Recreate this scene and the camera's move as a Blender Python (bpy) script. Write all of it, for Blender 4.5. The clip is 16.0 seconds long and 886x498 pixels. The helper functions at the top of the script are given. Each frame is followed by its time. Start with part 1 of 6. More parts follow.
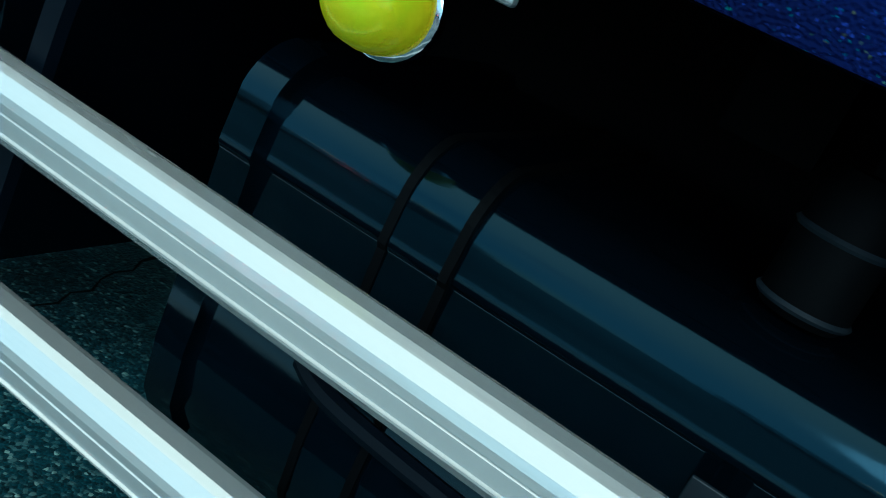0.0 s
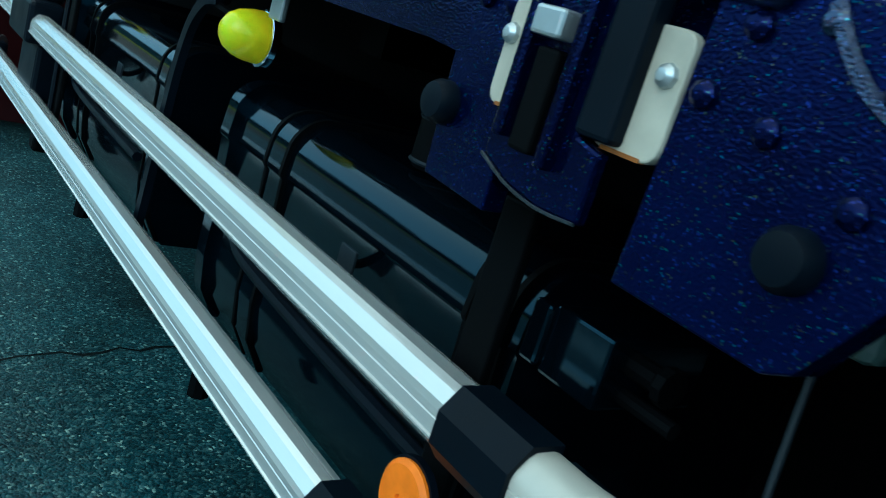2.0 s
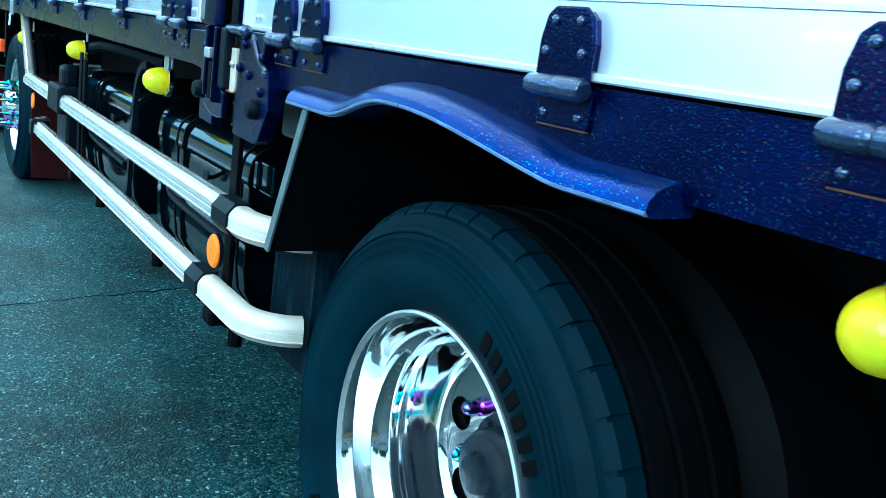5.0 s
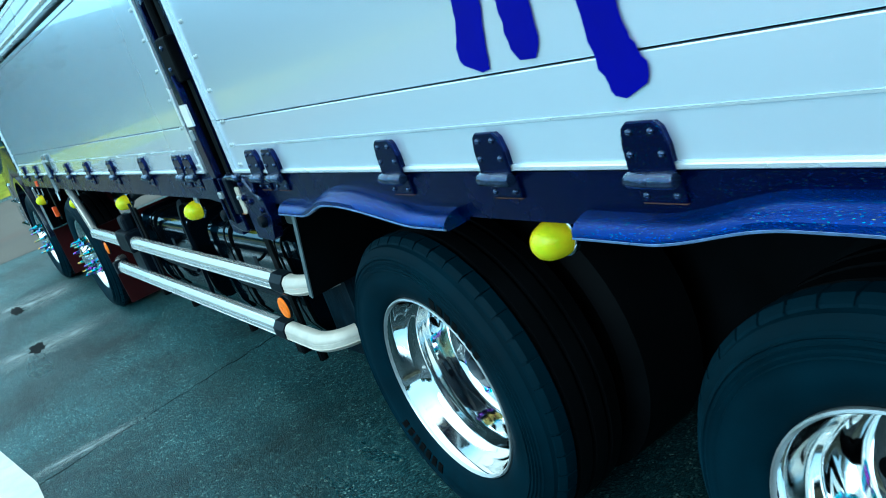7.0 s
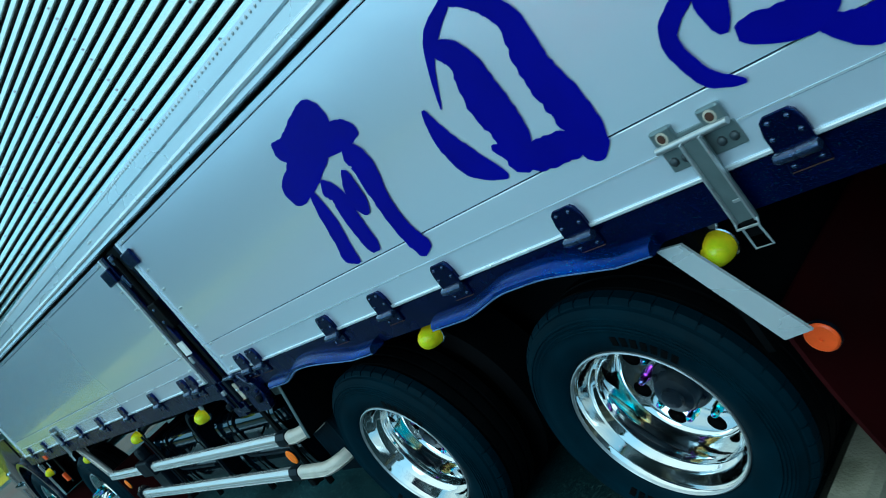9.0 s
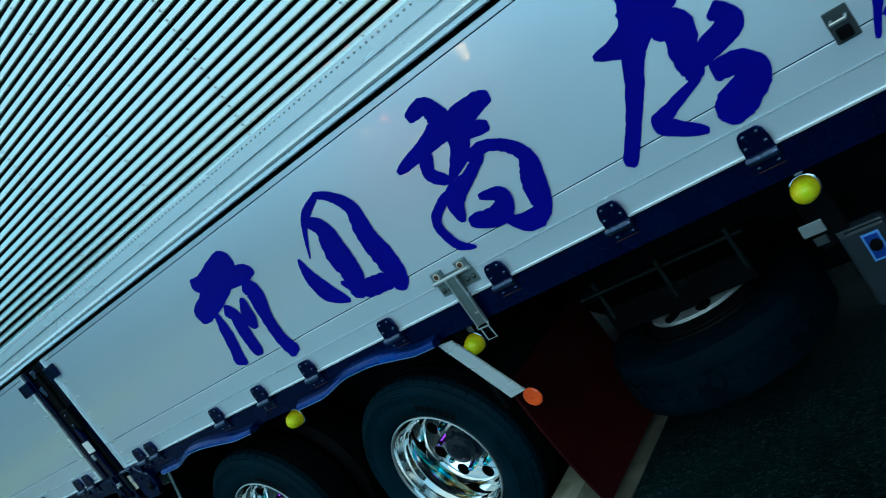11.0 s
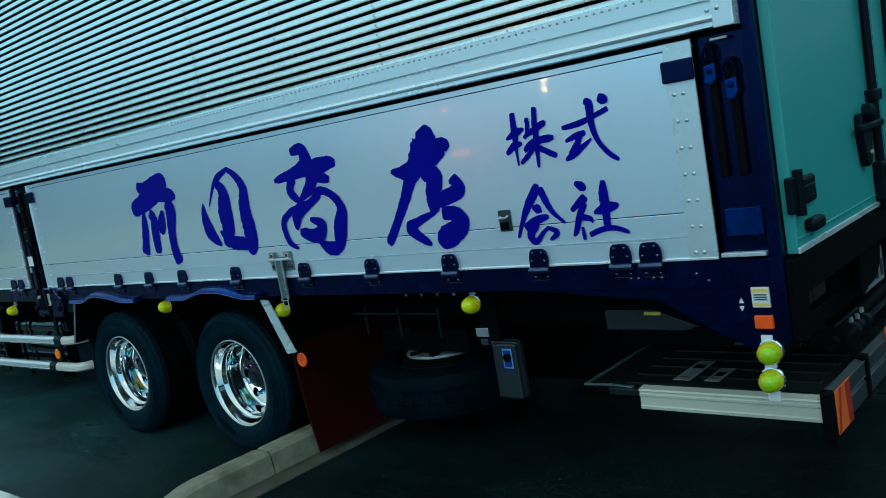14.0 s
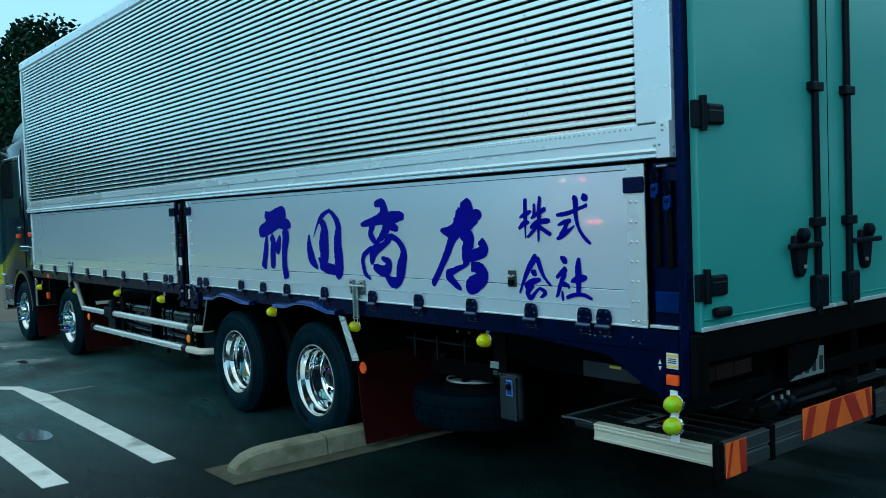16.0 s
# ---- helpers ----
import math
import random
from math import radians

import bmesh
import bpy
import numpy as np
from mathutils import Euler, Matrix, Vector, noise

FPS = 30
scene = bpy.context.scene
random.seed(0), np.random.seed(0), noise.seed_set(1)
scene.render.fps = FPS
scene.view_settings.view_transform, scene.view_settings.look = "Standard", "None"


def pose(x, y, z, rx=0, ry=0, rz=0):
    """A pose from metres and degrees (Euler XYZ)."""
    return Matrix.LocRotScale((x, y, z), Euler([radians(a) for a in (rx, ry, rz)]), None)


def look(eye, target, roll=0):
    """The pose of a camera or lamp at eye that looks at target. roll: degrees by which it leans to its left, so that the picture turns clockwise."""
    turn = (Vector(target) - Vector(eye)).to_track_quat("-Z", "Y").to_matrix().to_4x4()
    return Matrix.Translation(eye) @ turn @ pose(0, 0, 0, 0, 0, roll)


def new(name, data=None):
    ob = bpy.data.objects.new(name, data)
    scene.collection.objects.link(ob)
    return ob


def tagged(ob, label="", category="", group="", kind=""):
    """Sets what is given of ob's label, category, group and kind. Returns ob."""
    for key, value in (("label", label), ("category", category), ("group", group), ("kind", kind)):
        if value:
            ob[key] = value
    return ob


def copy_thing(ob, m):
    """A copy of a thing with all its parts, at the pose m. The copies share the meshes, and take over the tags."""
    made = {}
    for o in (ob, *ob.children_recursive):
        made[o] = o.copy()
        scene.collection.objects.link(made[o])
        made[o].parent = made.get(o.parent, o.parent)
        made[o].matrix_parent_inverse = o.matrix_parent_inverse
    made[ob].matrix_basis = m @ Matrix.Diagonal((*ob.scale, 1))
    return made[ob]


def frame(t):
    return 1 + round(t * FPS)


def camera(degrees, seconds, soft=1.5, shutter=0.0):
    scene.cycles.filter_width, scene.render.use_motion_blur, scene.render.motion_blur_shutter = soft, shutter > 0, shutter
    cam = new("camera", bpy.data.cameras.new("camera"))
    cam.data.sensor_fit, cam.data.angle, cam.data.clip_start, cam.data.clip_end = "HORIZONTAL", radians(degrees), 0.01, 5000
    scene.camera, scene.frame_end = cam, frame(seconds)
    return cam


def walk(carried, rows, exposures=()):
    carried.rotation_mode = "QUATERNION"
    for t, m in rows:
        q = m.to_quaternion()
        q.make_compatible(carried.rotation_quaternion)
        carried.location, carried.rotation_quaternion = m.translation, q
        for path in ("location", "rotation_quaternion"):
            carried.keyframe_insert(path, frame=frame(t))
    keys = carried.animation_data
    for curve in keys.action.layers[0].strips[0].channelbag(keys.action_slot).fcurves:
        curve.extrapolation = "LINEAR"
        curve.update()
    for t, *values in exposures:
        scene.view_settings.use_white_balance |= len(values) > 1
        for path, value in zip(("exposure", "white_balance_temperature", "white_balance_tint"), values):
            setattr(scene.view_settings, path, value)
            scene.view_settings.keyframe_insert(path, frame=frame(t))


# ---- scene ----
cam = camera(53.7, 16.0, soft=0.55, shutter=0.22)
PATH = [
    (0, (-5.534, -0.476, 0.896), (-6.200, 1.287, 0.235), 25.0),
    (0.5, (-5.290, -0.465, 0.874), (-6.400, 1.096, 0.298), 25.0),
    (1, (-5.084, -0.500, 0.897), (-6.373, 0.920, 0.327), 24.0),
    (1.5, (-4.850, -0.448, 0.916), (-6.277, 0.838, 0.361), 19.7),
    (2, (-4.644, -0.451, 0.925), (-6.166, 0.754, 0.443), 17.5),
    (2.5, (-4.427, -0.518, 0.94), (-6.002, 0.645, 0.532), 16.6),
    (3, (-4.195, -0.511, 0.956), (-5.8, 0.62, 0.577), 15.0),
    (3.5, (-3.959, -0.498, 0.941), (-5.572, 0.62, 0.559), 13.6),
    (4, (-3.769, -0.53, 0.939), (-5.374, 0.591, 0.532), 12.2),
    (4.5, (-3.553, -0.579, 0.982), (-5.166, 0.527, 0.564), 10.4),
    (4.7, (-3.46, -0.592, 0.992), (-5.076, 0.509, 0.571), 9.7),
    (7, (-2.477, -0.824, 1.331), (-4.161, 0.099, 0.770), -19.7),
    (7.5, (-2.181, -0.889, 1.405), (-3.878, 0.045, 0.908), -26.8),
    (8, (-1.960, -0.979, 1.435), (-3.662, -0.008, 1.034), -32.5),
    (10.3, (-0.766, -1.908, 1.554), (-2.197, -0.535, 1.300), -40.8),
    (10.5, (-0.696, -1.972, 1.548), (-2.091, -0.562, 1.292), -39.8),
    (11, (-0.537, -2.259, 1.555), (-1.797, -0.726, 1.308), -35.2),
    (11.5, (-0.375, -2.402, 1.560), (-1.561, -0.812, 1.306), -30.9),
    (12, (-0.194, -2.518, 1.588), (-1.314, -0.883, 1.322), -25.8),
    (12.5, (0.127, -2.635, 1.578), (-0.983, -0.991, 1.318), -20.8),
    (13, (0.430, -2.751, 1.590), (-0.723, -1.139, 1.331), -16.6),
    (13.5, (0.738, -2.758, 1.590), (-0.497, -1.206, 1.318), -13.4),
    (14, (1.068, -2.720, 1.536), (-0.251, -1.236, 1.296), -9.8),
    (14.5, (1.385, -2.835, 1.520), (-0.004, -1.411, 1.313), -6.7),
    (15, (1.677, -2.845, 1.545), (0.212, -1.495, 1.373), -4.8),
    (15.5, (1.987, -2.941, 1.545), (0.471, -1.643, 1.421), -3.2),
    (16, (2.237, -3.100, 1.538), (0.690, -1.835, 1.457), -2.1),
]
EXPOSURE = [(0, 0.64, 4900, -14), (1.0, 0.67, 4900, -14), (2.0, 0.76, 4800, -15), (3.0, 1.05, 4550, -15), (4.5, 1.93, 4550, -13), (7.0, 1.28, 4700, -15), (8.2, 0.74, 4650, -16),
            (10.3, 0.22, 4750, -17), (12.0, 0.15, 4650, -17), (13.0, 0.18, 4750, -16), (14.0, 0.12, 4800, -16), (14.5, 0.48, 4900, -15), (16, 0.23, 4780, -16)]
walk(cam, [(t, look(eye, target, roll)) for t, eye, target, roll in PATH], EXPOSURE)

# ---------------------------------------------------------------- light
SUN_UP, SUN_ROUND = radians(26), radians(155)
world = bpy.data.worlds.new("dusk_sky")
scene.world = world
world.use_nodes = True
wn, wl = world.node_tree.nodes, world.node_tree.links
wn.clear()
sky = wn.new("ShaderNodeTexSky")
sky.sky_type = "NISHITA"
sky.sun_disc = False
sky.sun_elevation, sky.sun_rotation = SUN_UP, SUN_ROUND
sky.air_density, sky.dust_density = 1.3, 0.6
coords = wn.new("ShaderNodeTexCoord")
cloud = wn.new("ShaderNodeTexNoise")
cloud.inputs["Scale"].default_value, cloud.inputs["Detail"].default_value = 2.3, 6.0
cramp = wn.new("ShaderNodeValToRGB")
cramp.color_ramp.elements[0].position, cramp.color_ramp.elements[1].position = 0.16, 0.46
# the cloud thins to evening blue towards the far end of the lot
blue_way = wn.new("ShaderNodeVectorMath")
blue_way.operation = "DOT_PRODUCT"
blue_way.inputs[1].default_value = (-0.926, -0.374, -0.05)
blue_fade = wn.new("ShaderNodeMapRange")
blue_fade.interpolation_type = "SMOOTHSTEP"
blue_fade.inputs["From Min"].default_value, blue_fade.inputs["From Max"].default_value = 0.925, 0.992
tint = wn.new("ShaderNodeMixRGB")
tint.inputs["Color2"].default_value = (4.4, 6.6, 7.7, 1)
# white cloud overhead, bluer haze low down
rise = wn.new("ShaderNodeSeparateXYZ")
rise_ramp = wn.new("ShaderNodeMapRange")
rise_ramp.interpolation_type = "SMOOTHSTEP"
rise_ramp.inputs["From Min"].default_value, rise_ramp.inputs["From Max"].default_value = 0.22, 0.85
layers = wn.new("ShaderNodeMixRGB")
layers.inputs["Color1"].default_value = (5.4, 7.0, 7.8, 1)
layers.inputs["Color2"].default_value = (10.2, 9.4, 8.0, 1)
cmix = wn.new("ShaderNodeMixRGB")
bg = wn.new("ShaderNodeBackground")
bg.inputs["Strength"].default_value = 0.1
wout = wn.new("ShaderNodeOutputWorld")
wl.new(coords.outputs["Generated"], cloud.inputs["Vector"])
wl.new(coords.outputs["Generated"], blue_way.inputs[0])
wl.new(blue_way.outputs["Value"], blue_fade.inputs["Value"])
wl.new(blue_fade.outputs["Result"], tint.inputs["Fac"])
wl.new(coords.outputs["Generated"], rise.inputs["Vector"])
wl.new(rise.outputs["Z"], rise_ramp.inputs["Value"])
wl.new(rise_ramp.outputs["Result"], layers.inputs["Fac"])
wl.new(layers.outputs["Color"], tint.inputs["Color1"])
wl.new(tint.outputs["Color"], cmix.inputs["Color2"])
wl.new(cloud.outputs["Fac"], cramp.inputs["Fac"])
wl.new(cramp.outputs["Color"], cmix.inputs["Fac"])
wl.new(sky.outputs["Color"], cmix.inputs["Color1"])
wl.new(cmix.outputs["Color"], bg.inputs["Color"])
wl.new(bg.outputs["Background"], wout.inputs["Surface"])

sun = new("sun", bpy.data.lights.new("sun", "SUN"))
sun.data.energy, sun.data.angle, sun.data.color = 0.5, radians(30), (1.0, 0.98, 0.95)
sun.matrix_world = look((0, 0, 30), Vector((0, 0, 30)) - 10 * Vector((math.cos(SUN_UP) * math.sin(SUN_ROUND), math.cos(SUN_UP) * math.cos(SUN_ROUND), math.sin(SUN_UP))))

# ---------------------------------------------------------------- materials


def material(name, color, rough=0.5, metal=0.0, vary=0.15, scale=6.0, grain=0.0, grain_scale=120.0, second=None, second_at=(0.55, 0.7),
             stretch=(1, 1, 1), coat=0.0, emit=0.0, rough_vary=0.1, spec=0.5, bump_at=0.3):
    """Principled material with colour variation at two scales, optional second tone in patches, and fine relief."""
    m = bpy.data.materials.new(name)
    m.use_nodes = True
    n, l = m.node_tree.nodes, m.node_tree.links
    b = n["Principled BSDF"]
    b.inputs["Metallic"].default_value = metal
    b.inputs["Coat Weight"].default_value = coat
    b.inputs["Coat Roughness"].default_value = 0.08
    b.inputs["Specular IOR Level"].default_value = spec
    co = n.new("ShaderNodeTexCoord")
    mp = n.new("ShaderNodeMapping")
    mp.inputs["Scale"].default_value = stretch
    l.new(co.outputs["Object"], mp.inputs["Vector"])
    big = n.new("ShaderNodeTexNoise")
    big.inputs["Scale"].default_value, big.inputs["Detail"].default_value = scale, 5.0
    l.new(mp.outputs["Vector"], big.inputs["Vector"])
    ramp = n.new("ShaderNodeValToRGB")
    lo, hi = ramp.color_ramp.elements
    lo.position, hi.position = 0.3, 0.72
    lo.color = (*[c * (1 - vary) for c in color], 1)
    hi.color = (*[min(1, c * (1 + vary)) for c in color], 1)
    l.new(big.outputs["Fac"], ramp.inputs["Fac"])
    last = ramp.outputs["Color"]
    if second:
        pn = n.new("ShaderNodeTexNoise")
        pn.inputs["Scale"].default_value, pn.inputs["Detail"].default_value = scale * 0.37, 8.0
        l.new(mp.outputs["Vector"], pn.inputs["Vector"])
        pr = n.new("ShaderNodeValToRGB")
        pr.color_ramp.elements[0].position, pr.color_ramp.elements[1].position = second_at
        l.new(pn.outputs["Fac"], pr.inputs["Fac"])
        mx = n.new("ShaderNodeMixRGB")
        mx.inputs["Color2"].default_value = (*second, 1)
        l.new(pr.outputs["Color"], mx.inputs["Fac"])
        l.new(last, mx.inputs["Color1"])
        last = mx.outputs["Color"]
    l.new(last, b.inputs["Base Color"])
    rr = n.new("ShaderNodeMapRange")
    rr.inputs["To Min"].default_value, rr.inputs["To Max"].default_value = max(0.02, rough - rough_vary), min(1, rough + rough_vary)
    l.new(big.outputs["Fac"], rr.inputs["Value"])
    l.new(rr.outputs["Result"], b.inputs["Roughness"])
    if grain:
        fine = n.new("ShaderNodeTexNoise")
        fine.inputs["Scale"].default_value, fine.inputs["Detail"].default_value = grain_scale, 3.0
        l.new(mp.outputs["Vector"], fine.inputs["Vector"])
        bp = n.new("ShaderNodeBump")
        bp.inputs["Strength"].default_value, bp.inputs["Distance"].default_value = bump_at, grain
        l.new(fine.outputs["Fac"], bp.inputs["Height"])
        l.new(bp.outputs["Normal"], b.inputs["Normal"])
    if emit:
        l.new(last, b.inputs["Emission Color"])
        b.inputs["Emission Strength"].default_value = emit
    return m


PANEL = material("anodised_side_panel", (0.79, 0.88, 1.0), 0.25, 0.57, 0.02, 1.2, stretch=(0.4, 1, 3), rough_vary=0.03, coat=0.8)
PANEL.node_tree.nodes["Principled BSDF"].inputs["Coat Roughness"].default_value = 0.03
SHEET = material("corrugated_aluminium", (0.92, 0.93, 0.89), 0.17, 0.98, 0.04, 1.5, stretch=(0.25, 1, 1), rough_vary=0.04)
TRIM = material("aluminium_trim", (0.74, 0.80, 0.84), 0.28, 0.55, 0.03, 3, stretch=(0.3, 1, 1))
RAIL = material("rail_aluminium", (0.70, 0.70, 0.68), 0.25, 0.65, 0.06, 7, 0.0004, 250, stretch=(0.15, 1, 1), second=(0.58, 0.60, 0.58), second_at=(0.6, 0.8))
CAST = material("cream_cast_rail_end", (0.56, 0.53, 0.46), 0.42, 0.1, 0.1, 16, 0.0006, 160, second=(0.44, 0.41, 0.34), second_at=(0.55, 0.75))


def flake_paint(name, color, rough, rust, coat=0.06, relief=0.0007):
    """Blue paint full of metal flakes: tiny facets that each catch another part of the sky."""
    m = material(name, color, rough, 0.72, 0.25, 9, second=rust, second_at=(0.66, 0.78), spec=0.1, coat=coat)
    n, l = m.node_tree.nodes, m.node_tree.links
    b = n["Principled BSDF"]
    co = n.new("ShaderNodeTexCoord")
    flake = n.new("ShaderNodeTexVoronoi")
    flake.inputs["Scale"].default_value = 760
    l.new(co.outputs["Object"], flake.inputs["Vector"])
    tone = n.new("ShaderNodeSeparateColor")
    l.new(flake.outputs["Color"], tone.inputs["Color"])
    pick = n.new("ShaderNodeMapRange")
    pick.inputs["From Min"].default_value, pick.inputs["From Max"].default_value = 0.925, 0.992
    l.new(tone.outputs["Red"], pick.inputs["Value"])
    mix = n.new("ShaderNodeMixRGB")
    hue = n.new("ShaderNodeValToRGB")
    e = hue.color_ramp.elements
    e[0].position, e[0].color = 0.45, (*[c * 5 + 0.012 for c in color], 1)
    e[1].position, e[1].color = 0.9, (color[2] * 1.5 + 0.008, color[2] * 1.7 + 0.008, color[2] * 1.0, 1)
    e.new(0.7).color = (color[0] * 3, color[2] * 3 + 0.012, color[2] * 3.6, 1)
    l.new(tone.outputs["Green"], hue.inputs["Fac"])
    l.new(hue.outputs["Color"], mix.inputs["Color2"])
    l.new(pick.outputs["Result"], mix.inputs["Fac"])
    l.new(b.inputs["Base Color"].links[0].from_socket, mix.inputs["Color1"])
    l.new(mix.outputs["Color"], b.inputs["Base Color"])
    fine = n.new("ShaderNodeTexNoise")
    fine.inputs["Scale"].default_value, fine.inputs["Detail"].default_value = 420, 0
    l.new(co.outputs["Object"], fine.inputs["Vector"])
    bp = n.new("ShaderNodeBump")
    bp.inputs["Strength"].default_value, bp.inputs["Distance"].default_value = 0.5, relief
    l.new(fine.outputs["Fac"], bp.inputs["Height"])
    l.new(bp.outputs["Normal"], b.inputs["Normal"])
    l.new(bp.outputs["Normal"], b.inputs["Coat Normal"])
    b.inputs["Coat Roughness"].default_value = 0.14
    return m


NAVY = flake_paint("navy_flake_paint", (0.0016, 0.0046, 0.046), 0.26, (0.016, 0.007, 0.016), 0.035)
BARREL = flake_paint("worn_barrel_paint", (0.030, 0.046, 0.105), 0.18, (0.08, 0.06, 0.05), 0.7)
# navy flake paint again, brightened to carry the sky's reflection on the lips
LIP = flake_paint("lit_navy_flake", (0.0045, 0.021, 0.165), 0.24, (0.10, 0.04, 0.04), 0.12)
# pale tone that paints the highlight on the fender lips' edge
LIPEDGE = material("lip_edge_highlight", (0.16, 0.24, 0.46), 0.3, 0.5, 0.3, 30, 0.0005, 160)
HINGE = flake_paint("hinge_paint", (0.0022, 0.0048, 0.044), 0.2, (0.03, 0.014, 0.008), 0.08, 0.0003)
BLACK = material("black_steel", (0.0018, 0.0022, 0.0028), 0.6, 0.0, 0.35, 7, 0.0008, 140, second=(0.0022, 0.0036, 0.005), second_at=(0.55, 0.8), spec=0.05)
TANK = material("gloss_black_tank", (0.0010, 0.0026, 0.0050), 0.10, 0.0, 0.3, 5, 0.0004, 30, spec=0.42, rough_vary=0.04)
# blue of the reflected sky is put into the specular tint
TANK.node_tree.nodes["Principled BSDF"].inputs["Specular Tint"].default_value = (0.32, 0.70, 1.0, 1)
PLASTIC = material("black_plastic", (0.0018, 0.0042, 0.0085), 0.45, 0.0, 0.2, 12, spec=0.1)
RUBBER = material("tyre_rubber", (0.0030, 0.0120, 0.0195), 0.55, 0.0, 0.35, 7, 0.0012, 160, second=(0.016, 0.010, 0.007), second_at=(0.70, 0.80), spec=0.035)
CHROME = material("polished_aluminium", (0.68, 0.71, 0.72), 0.06, 1.0, 0.03, 6, 0.0002, 60, rough_vary=0.03)
STEEL = material("galvanised_steel", (0.50, 0.53, 0.54), 0.38, 0.75, 0.14, 18, 0.0005, 200)
WORN = material("worn_cream_pad", (0.50, 0.46, 0.37), 0.6, 0.0, 0.2, 20, 0.0008, 160, second=(0.22, 0.11, 0.04), second_at=(0.55, 0.7))
AMBERRUST = material("orange_rust", (0.30, 0.10, 0.012), 0.8, 0.0, 0.4, 60, 0.001, 200)
RUST = material("dark_rust", (0.05, 0.018, 0.008), 0.8, 0.0, 0.5, 60, 0.001, 200)
LIME = material("yellow_green_lens", (0.86, 0.62, 0.0), 0.2, 0.0, 0.25, 22, 0.0014, 130, spec=0.3, emit=0.05, second=(0.46, 0.66, 0.0), second_at=(0.5, 0.72))
GREENLENS = material("lime_green_lens", (0.55, 0.50, 0.0), 0.18, 0.0, 0.25, 22, 0.0014, 130, spec=0.4, emit=0.03, second=(0.26, 0.52, 0.0), second_at=(0.5, 0.68))
AMBER = material("amber_reflector", (0.90, 0.20, 0.004), 0.4, 0.0, 0.15, 40, 0.0006, 300, spec=0.2)
REDLENS = material("red_lens", (0.015, 0.0008, 0.0008), 0.35, 0.0, 0.15, 30, coat=0.1)
FLAP = material("dark_red_rubber", (0.019, 0.0009, 0.0016), 0.6, 0.0, 0.3, 5, 0.0008, 90, second=(0.016, 0.003, 0.004), spec=0.1)
DOOR = material("pale_green_door", (0.085, 0.29, 0.265), 0.36, 0.0, 0.05, 2.5, 0.0005, 40, coat=0.2)
INK = material("indigo_brush_paint", (0.005, 0.0015, 0.24), 0.55, 0.0, 0.12, 6, 0.0003, 150, spec=0.06)
WHITE = material("white_sticker", (0.72, 0.72, 0.70), 0.5, 0.0, 0.06, 12)
YELLOW = material("yellow_sticker", (0.75, 0.55, 0.08), 0.5, 0.0, 0.06, 12)
BLUE = material("blue_sticker", (0.012, 0.035, 0.24), 0.4, 0.0, 0.1, 12)
LABEL = material("pale_blue_label", (0.16, 0.30, 0.72), 0.4, 0.0, 0.1, 12)
BEAM = material("dull_beam_aluminium", (0.040, 0.050, 0.056), 0.45, 0.4, 0.2, 8, 0.0004, 150, second=(0.05, 0.055, 0.06))
RESERVOIR = material("cloudy_plastic", (0.045, 0.075, 0.072), 0.4, 0.0, 0.25, 25, 0.0006, 60, second=(0.02, 0.035, 0.035))
HUBMETAL = material("blue_black_hub", (0.006, 0.012, 0.022), 0.35, 0.3, 0.5, 22, 0.003, 40, second=(0.02, 0.025, 0.03), spec=0.4, bump_at=0.6)
GREYBOX = material("grey_box_paint", (0.014, 0.020, 0.027), 0.45, 0.1, 0.15, 12, 0.0005, 150)
PALEROOF = material("pale_roof_deflector", (0.20, 0.29, 0.33), 0.35, 0.1, 0.1, 3, coat=0.2)
CABPAINT = material("cab_paint", (0.006, 0.010, 0.022), 0.14, 0.1, 0.15, 4, coat=0.15)
GLASS = material("dark_cab_glass", (0.008, 0.012, 0.012), 0.05, 0.0, 0.1, 3, coat=0.5)


